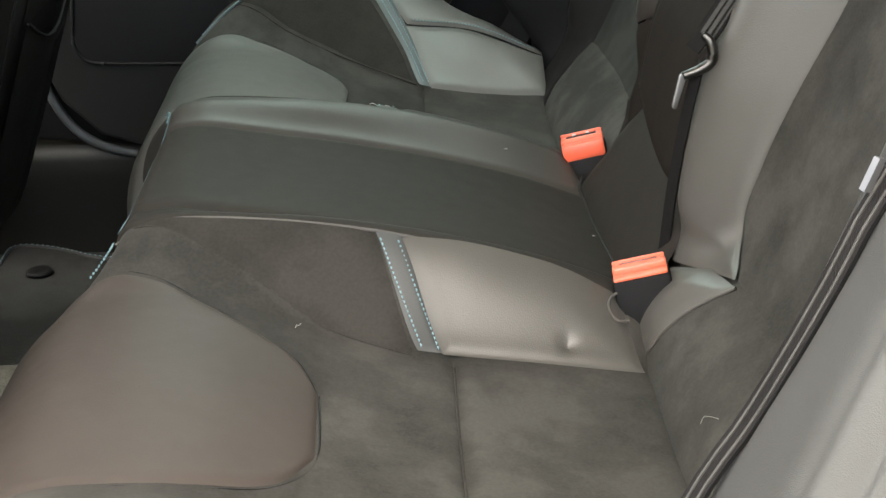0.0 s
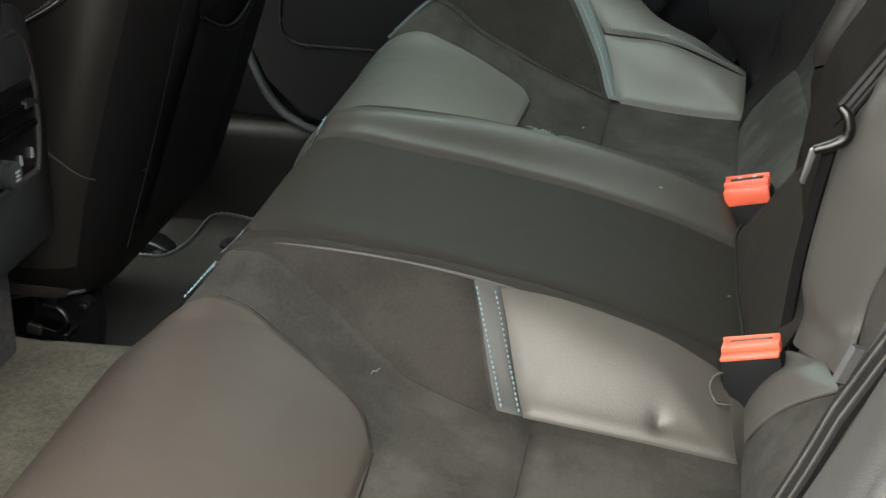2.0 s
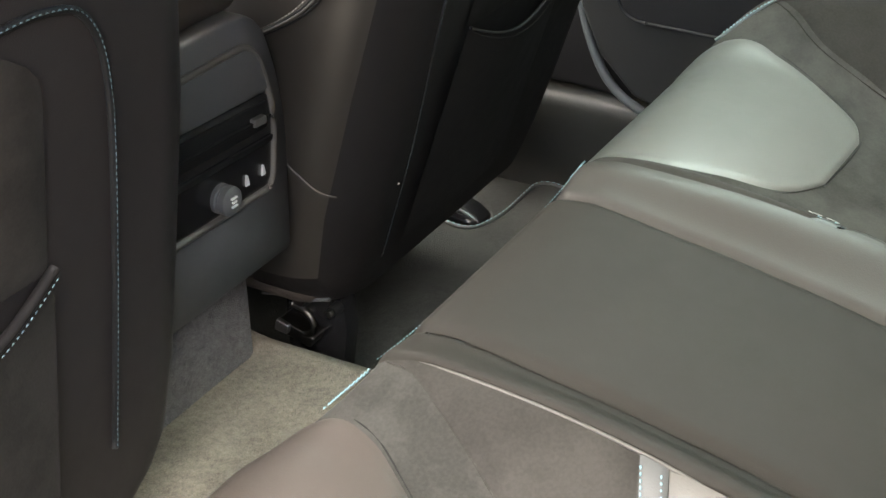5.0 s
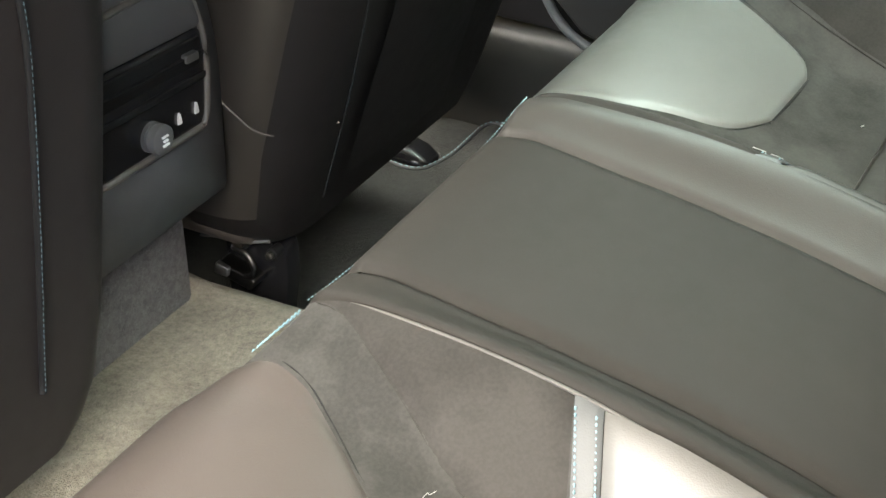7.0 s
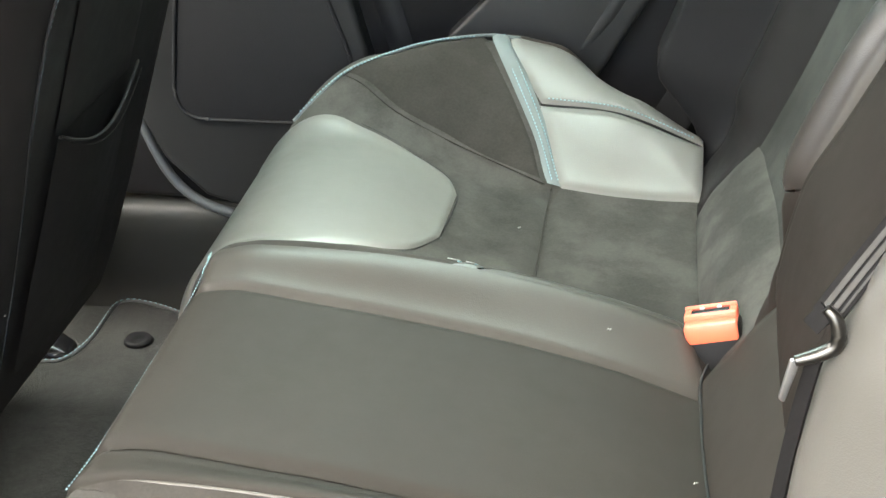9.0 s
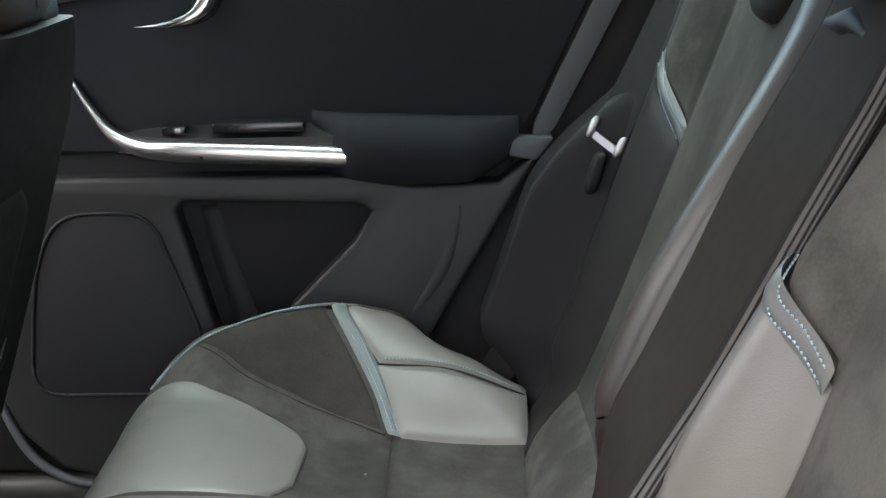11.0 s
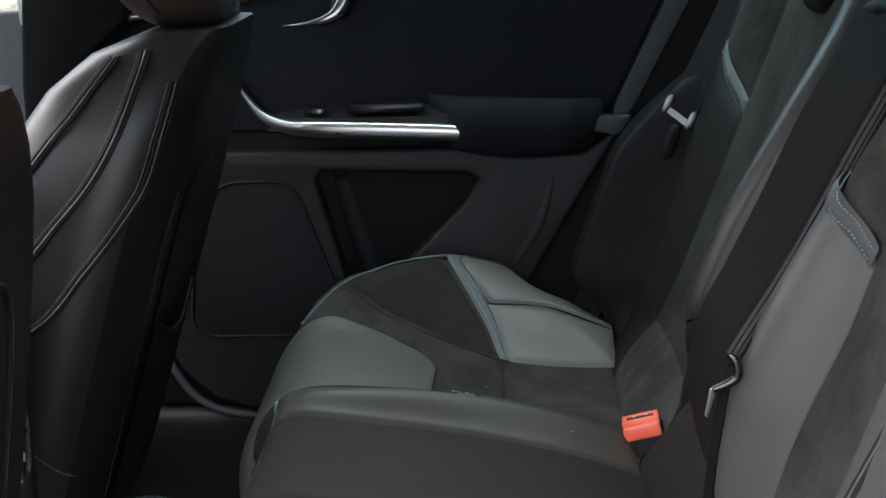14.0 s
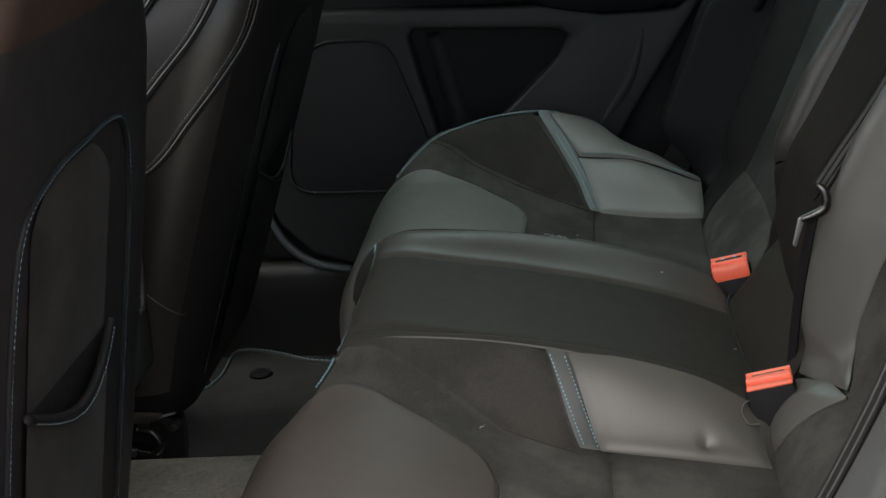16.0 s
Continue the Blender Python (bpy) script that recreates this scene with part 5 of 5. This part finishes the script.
    # chrome strip: a flat bar that curls up at the front
    line = spline([(-0.120, D - 0.016, 0.655), (-0.104, D - 0.020, 0.628), (-0.080, D - 0.026, 0.597), (-0.045, D - 0.036, 0.582), (0.0, D - 0.046, 0.580), (0.1, D - 0.052, 0.576), (0.203, D - 0.055, 0.570)], 60)
    rings = []
    for i, p in enumerate(line):
        k = i / 59
        h = 0.0052 + 0.0063 * min(1, k / 0.45)
        skew = 0.010 * max(0, (k - 0.9) / 0.1)
        rings.append([(p[0] + skew * (-w2 / 0.012), p[1] + dy, p[2] + w2 - (h - 0.004) * 0.6) for w2, dy in ((h, 0.004), (h * 0.9, -0.002), (h * 0.3, -0.005), (-h * 0.4, -0.004), (-h, 0.002), (-h, 0.012), (h, 0.014))])
    part("chrome_strip", loft_mesh("chrome_strip", rings, CHROME), d, "satin chrome strip")
    # handle
    bez = []
    for i, x in enumerate(np.linspace(-0.30, 0.088, 40)):
        top = 0.7675 + 0.128 * x + 0.002
        k = max(0, (x - 0.0) / 0.05)
        th = 0.011 if x < -0.02 else 0.011 + 0.015 * min(1, (x + 0.02) / 0.05) if x < 0.045 else 0.026 * max(0.36, (0.100 - x) / 0.055)
        bez.append([(x, D - 0.006, top), (x, D - 0.018, top - th * 0.1), (x, D - 0.024, top - th * 0.5), (x, D - 0.018, top - th * 0.95), (x, D - 0.006, top - th)])
    part("handle_bezel", loft_mesh("handle_bezel", bez, CHROME), d, "satin chrome handle bezel")
    lev = []
    for p, w in zip(spline([(0.046, D - 0.019, 0.757), (0.040, D - 0.023, 0.742), (0.029, D - 0.027, 0.728), (0.008, D - 0.029, 0.7195), (-0.018, D - 0.028, 0.7155), (-0.044, D - 0.024, 0.7145)], 24), np.interp(np.linspace(0, 1, 24), (0, 0.25, 0.5, 0.8, 1), (0.015, 0.015, 0.013, 0.007, 0.0012))):
        lev.append([(p[0] - w, p[1], p[2] + w * 0.15), (p[0] - w * 0.1, p[1] - 0.0045, p[2] + w * 0.25), (p[0] + w, p[1] - 0.001, p[2] - w * 0.35), (p[0] + w * 0.2, p[1] + 0.006, p[2] - w * 0.3)])
    part("door_handle", loft_mesh("door_handle", lev, DARK_CHROME), d, "chrome pull lever")
    spk = rounded([(-0.197, 0.285), (-0.180, 0.440), (-0.148, 0.504), (-0.041, 0.504), (0.012, 0.352), (-0.004, 0.282)], [0.04, 0.05, 0.035, 0.035, 0.02, 0.03], 8)
    g = part("speaker_grille", slab_mesh("speaker_grille", spk, D - 0.033, D - 0.02, GRILLE, 0.004), d, "black speaker grille")
    part("grille_rim", tube_mesh("grille_rim", [(x, D - 0.0325, z) for x, z in spk] + [(spk[0][0], D - 0.0325, spk[0][1])], 0.0024, GRILLE, 140, 8), g)
    glass_pane = loft_mesh("glass", [[(-0.40, y, sill_top(-0.4) - 0.02), (0.56, y, sill_top(0.56) - 0.02), (0.53, y - 0.13, 1.175), (-0.40, y - 0.13, 1.175)] for y in (D + 0.030, D + 0.034)], GLASS, sharp=30)
    part("window_glass", glass_pane, d, "clear green-tinted side window")
    part("window_seal", tube_mesh("window_seal", [(x, D + 0.020, sill_top(x) + 0.004) for x in (-0.40, 0.0, 0.56)], 0.006, BLACK_PLASTIC, 30), d, "black rubber window seal")
    return d


def glass_material():
    n = Nodes("green_tinted_glass")
    clear = n.nt.nodes.new("ShaderNodeBsdfTransparent")
    clear.inputs["Color"].default_value = (0.83, 0.99, 1.0, 1)
    gloss = n.nt.nodes.new("ShaderNodeBsdfGlossy")
    gloss.inputs["Roughness"].default_value = 0.02
    mixed = n.nt.nodes.new("ShaderNodeMixShader")
    mixed.inputs[0].default_value = 0.04
    n.nt.links.new(clear.outputs[0], mixed.inputs[1])
    n.nt.links.new(gloss.outputs[0], mixed.inputs[2])
    n.nt.links.new(mixed.outputs[0], n.nt.nodes["Material Output"].inputs["Surface"])
    return n.mat


GLASS = glass_material()
door()


def sill_plate():
    p = thing("sill_plate", "dark plastic sill trim with a pale rubber seal", "sill trim")
    prof = [(0.748, -0.03), (0.742, 0.02), (0.700, 0.120), (0.691, 0.146), (0.692, 0.158), (0.700, 0.165), (0.76, 0.165), (0.76, -0.03)]
    part("plate", loft_mesh("plate", [[(x, y, z) for y, z in prof] for x in (-1.5, -0.9, -0.3, 0.3)], SILL_PLASTIC, sharp=50), p)
    part("seal", tube_mesh("seal", [(-0.252, 0.695, 0.30), (-0.240, 0.692, 0.255), (-0.215, 0.688, 0.205), (-0.18, 0.684, 0.176), (-0.13, 0.682, 0.162), (-0.02, 0.682, 0.156), (0.1, 0.684, 0.155)], 0.006, SOFT_TRIM, 60, 10), p, "pale grey rubber seal")


sill_plate()


# ---- the shell of the car round it ----
def wall(name, outline, y0, y1, mat, label):
    return tagged(new(name, slab_mesh(name, outline, y0, y1, mat, 0.006)), label, "trim", kind="structure")


wall("trim_far_pillar", [(0.10, 0.0), (0.16, 0.345), (0.33, 0.60), (0.49, 0.83), (0.565, 0.84), (0.60, 1.18), (1.15, 1.18), (1.15, 0.0)], 0.715, 0.78, BLACK_PLASTIC, "black wheel arch and rear pillar trim")
wall("trim_far_quarter", rounded([(0.565, 0.70), (0.60, 0.86), (0.605, 1.17), (1.1, 1.17), (1.1, 0.70)], 0.02), 0.675, 0.712, SOFT_TRIM, "grey upper pillar trim")
# Lighter than the near front trim: light on it put into the colour.
wall("trim_far_front", [(-1.6, 0.0), (-0.404, 0.0), (-0.404, 0.745), (-1.6, 0.70)], 0.715, 0.78, SOFT_TRIM, "grey front door trim")
wall("trim_far_post", [(-0.407, 0.10), (-0.370, 0.10), (-0.345, 0.648), (-0.25, 0.73), (-0.17, 1.16), (-0.350, 1.16), (-0.397, 0.648)], 0.655, 0.694, PILLAR, "black centre pillar trim")
wall("trim_near_pillar", [(0.66, 0.0), (0.66, 0.55), (0.72, 0.86), (0.72, 1.18), (1.15, 1.18), (1.15, 0.0)], -0.78, -0.70, BLACK_PLASTIC, "black rear pillar trim")
wall("trim_near_post", [(-0.50, 0.0), (-0.36, 0.0), (-0.38, 0.80), (-0.34, 1.16), (-0.47, 1.16)], -0.78, -0.70, BLACK_PLASTIC, "black centre pillar trim")
wall("trim_near_front", [(-1.6, 0.0), (-0.505, 0.0), (-0.505, 0.80), (-1.6, 0.76)], -0.78, -0.715, DOOR_PLASTIC, "dark front door trim")
tagged(new("ceiling", box_mesh("ceiling", (-0.70, -0.73, 1.17), (1.15, 0.615, 1.21), HEADLINER, 0)), "light headliner", "ceiling", kind="structure")
tagged(new("wall_rear", box_mesh("wall_rear", (1.10, -0.69, 0.0), (1.14, 0.71, 0.80), BLACK_PLASTIC, 0)), "black load bay end trim", "trim", kind="structure")
tagged(new("wall_front", box_mesh("wall_front", (-1.75, -0.71, 0.0), (-1.45, 0.71, 0.78), BLACK_PLASTIC, 0.03)), "black dashboard", "trim", kind="structure")


# ---- outside ----
def stone_material():
    n = Nodes("limestone")
    info = n.nt.nodes.new("ShaderNodeObjectInfo").outputs["Random"]
    a = n.ramp(info, [(0.0, (0.62, 0.59, 0.53)), (0.35, (0.80, 0.77, 0.70)), (0.7, (0.86, 0.78, 0.60)), (1.0, (0.80, 0.64, 0.34))])
    grime = n.ramp(n.noise(5.5, 6, 0.7), [(0.36, (0.42, 0.40, 0.36)), (0.52, (1, 1, 1))])
    m = n.nt.nodes.new("ShaderNodeMix")
    m.data_type, m.blend_type = "RGBA", "MULTIPLY"
    m.inputs[0].default_value = 0.8
    n.nt.links.new(a, m.inputs[6])
    n.nt.links.new(grime, m.inputs[7])
    lichen = n.ramp(n.noise(2.1, 6, 0.72), [(0.50, (0, 0, 0)), (0.58, (1, 1, 1))])
    n.put("Base Color", n.mix(lichen, m.outputs[2], (0.62, 0.45, 0.07))).put("Roughness", 0.9)
    n.bump(n.noise(7, 7, 0.7), 1.0, 0.05)
    return n.mat


def ground_material():
    n = Nodes("gravel_ground")
    n.put("Base Color", n.mix(n.noise(3, 6, 0.7), (0.20, 0.18, 0.15), (0.34, 0.31, 0.27))).put("Roughness", 0.95)
    n.bump(n.noise(60, 5, 0.7), 0.8, 0.02)
    return n.mat


STONE, GROUND, MORTAR = stone_material(), ground_material(), plain("earthy_joint", (0.20, 0.165, 0.10), 0.95)
gm = smooth_mesh("ground", [(-400, -400, -0.42), (400, -400, -0.42), (400, 400, -0.42), (-400, 400, -0.42)], [(0, 1, 2, 3)], GROUND)
tagged(new("ground", gm), "pale gravel ground beside the car", "ground", kind="structure")


def stone_wall():
    bank = [(2.35, -0.42), (2.47, 0.30), (3.17, 1.24), (3.6, 1.24), (3.6, -0.42)]
    w = tagged(new("wall_stone", loft_mesh("wall_stone", [[(x, y, z) for y, z in bank] for x in (-6, 4)], MORTAR, sharp=20)), "rough limestone wall with yellow lichen", "wall", kind="structure")
    rnd = random.Random(4)
    shapes = []
    for k in range(9):
        bm = bmesh.new()
        bmesh.ops.create_icosphere(bm, subdivisions=4, radius=0.5)
        cuts = [(Vector((rnd.gauss(0, 1), rnd.gauss(0, 1), rnd.gauss(0, 1))).normalized(), rnd.uniform(0.34, 0.47)) for _ in range(12)]
        for v in bm.verts:
            way = v.co.normalized()
            reach = min([0.56] + [c / way.dot(n) for n, c in cuts if way.dot(n) > 0.2])
            v.co = way * reach * (1 + 0.05 * noise.noise(way * 4 + Vector((k * 7.0, 0, 0))))
        me = bpy.data.meshes.new("stone")
        bm.to_mesh(me)
        bm.free()
        me.polygons.foreach_set("use_smooth", [True] * len(me.polygons))
        me.materials.append(STONE)
        shapes.append(me)
    z = 0.35
    while z < 1.2:
        h = rnd.uniform(0.11, 0.20)
        x = -4.2 + rnd.uniform(0, 0.2)
        while x < 1.6:
            l = rnd.uniform(0.13, 0.34)
            o = new("stone", shapes[rnd.randrange(9)])
            o.parent = w
            o.matrix_local = pose(x + l / 2, 2.50 + (z - 0.35) * 0.75 + rnd.uniform(-0.02, 0.03), z + h / 2, -32 + rnd.uniform(-8, 8), rnd.uniform(-8, 8), rnd.uniform(-6, 6)) @ Matrix.Diagonal((l * 1.22, 0.30, h * 1.32, 1))
            x += l
        z += h


stone_wall()


# ---- lint on the upholstery ----
LINT = plain("pale_lint", (0.27, 0.27, 0.25), 0.9)


def lint(spot, surface, curl, r, seed):
    """A bit of fluff: a short bent thread lying on the cloth."""
    rnd = random.Random(seed)
    turn = rnd.uniform(0, 6.28)
    pts = []
    for k in range(6):
        turn += rnd.uniform(-1.1, 1.1)
        pts.append((spot[0] + curl * (k / 5 - 0.5) * math.cos(turn * 0.3 + seed), spot[1] + curl * (k / 5 - 0.5) * math.sin(turn * 0.3 + seed) + curl * 0.2 * math.sin(k * 1.3)))
    line = []
    for u, y in pts:
        p, n = surface(u, y)
        line.append(p + n * (0.0022 + r))
    o = thing("lint", "pale bit of lint lying on the rear upholstery", "lint", "bits of lint")
    part("fibre", tube_mesh("fibre", line, r * 0.6, LINT, 20, 5), o)


for i, (spot, curl, r) in enumerate((((0.217, 0.378), 0.003, 0.0012), ((0.186, 0.172), 0.010, 0.0007), ((0.200, 0.174), 0.012, 0.0007), ((0.305, 0.137), 0.003, 0.0010), ((0.131, -0.226), 0.010, 0.0004), ((0.366, -0.009), 0.003, 0.0008))):
    lint(spot, cushion, curl, r, i + 2)
lint((0.312, -0.345), backrest, 0.020, 0.0003, 31)
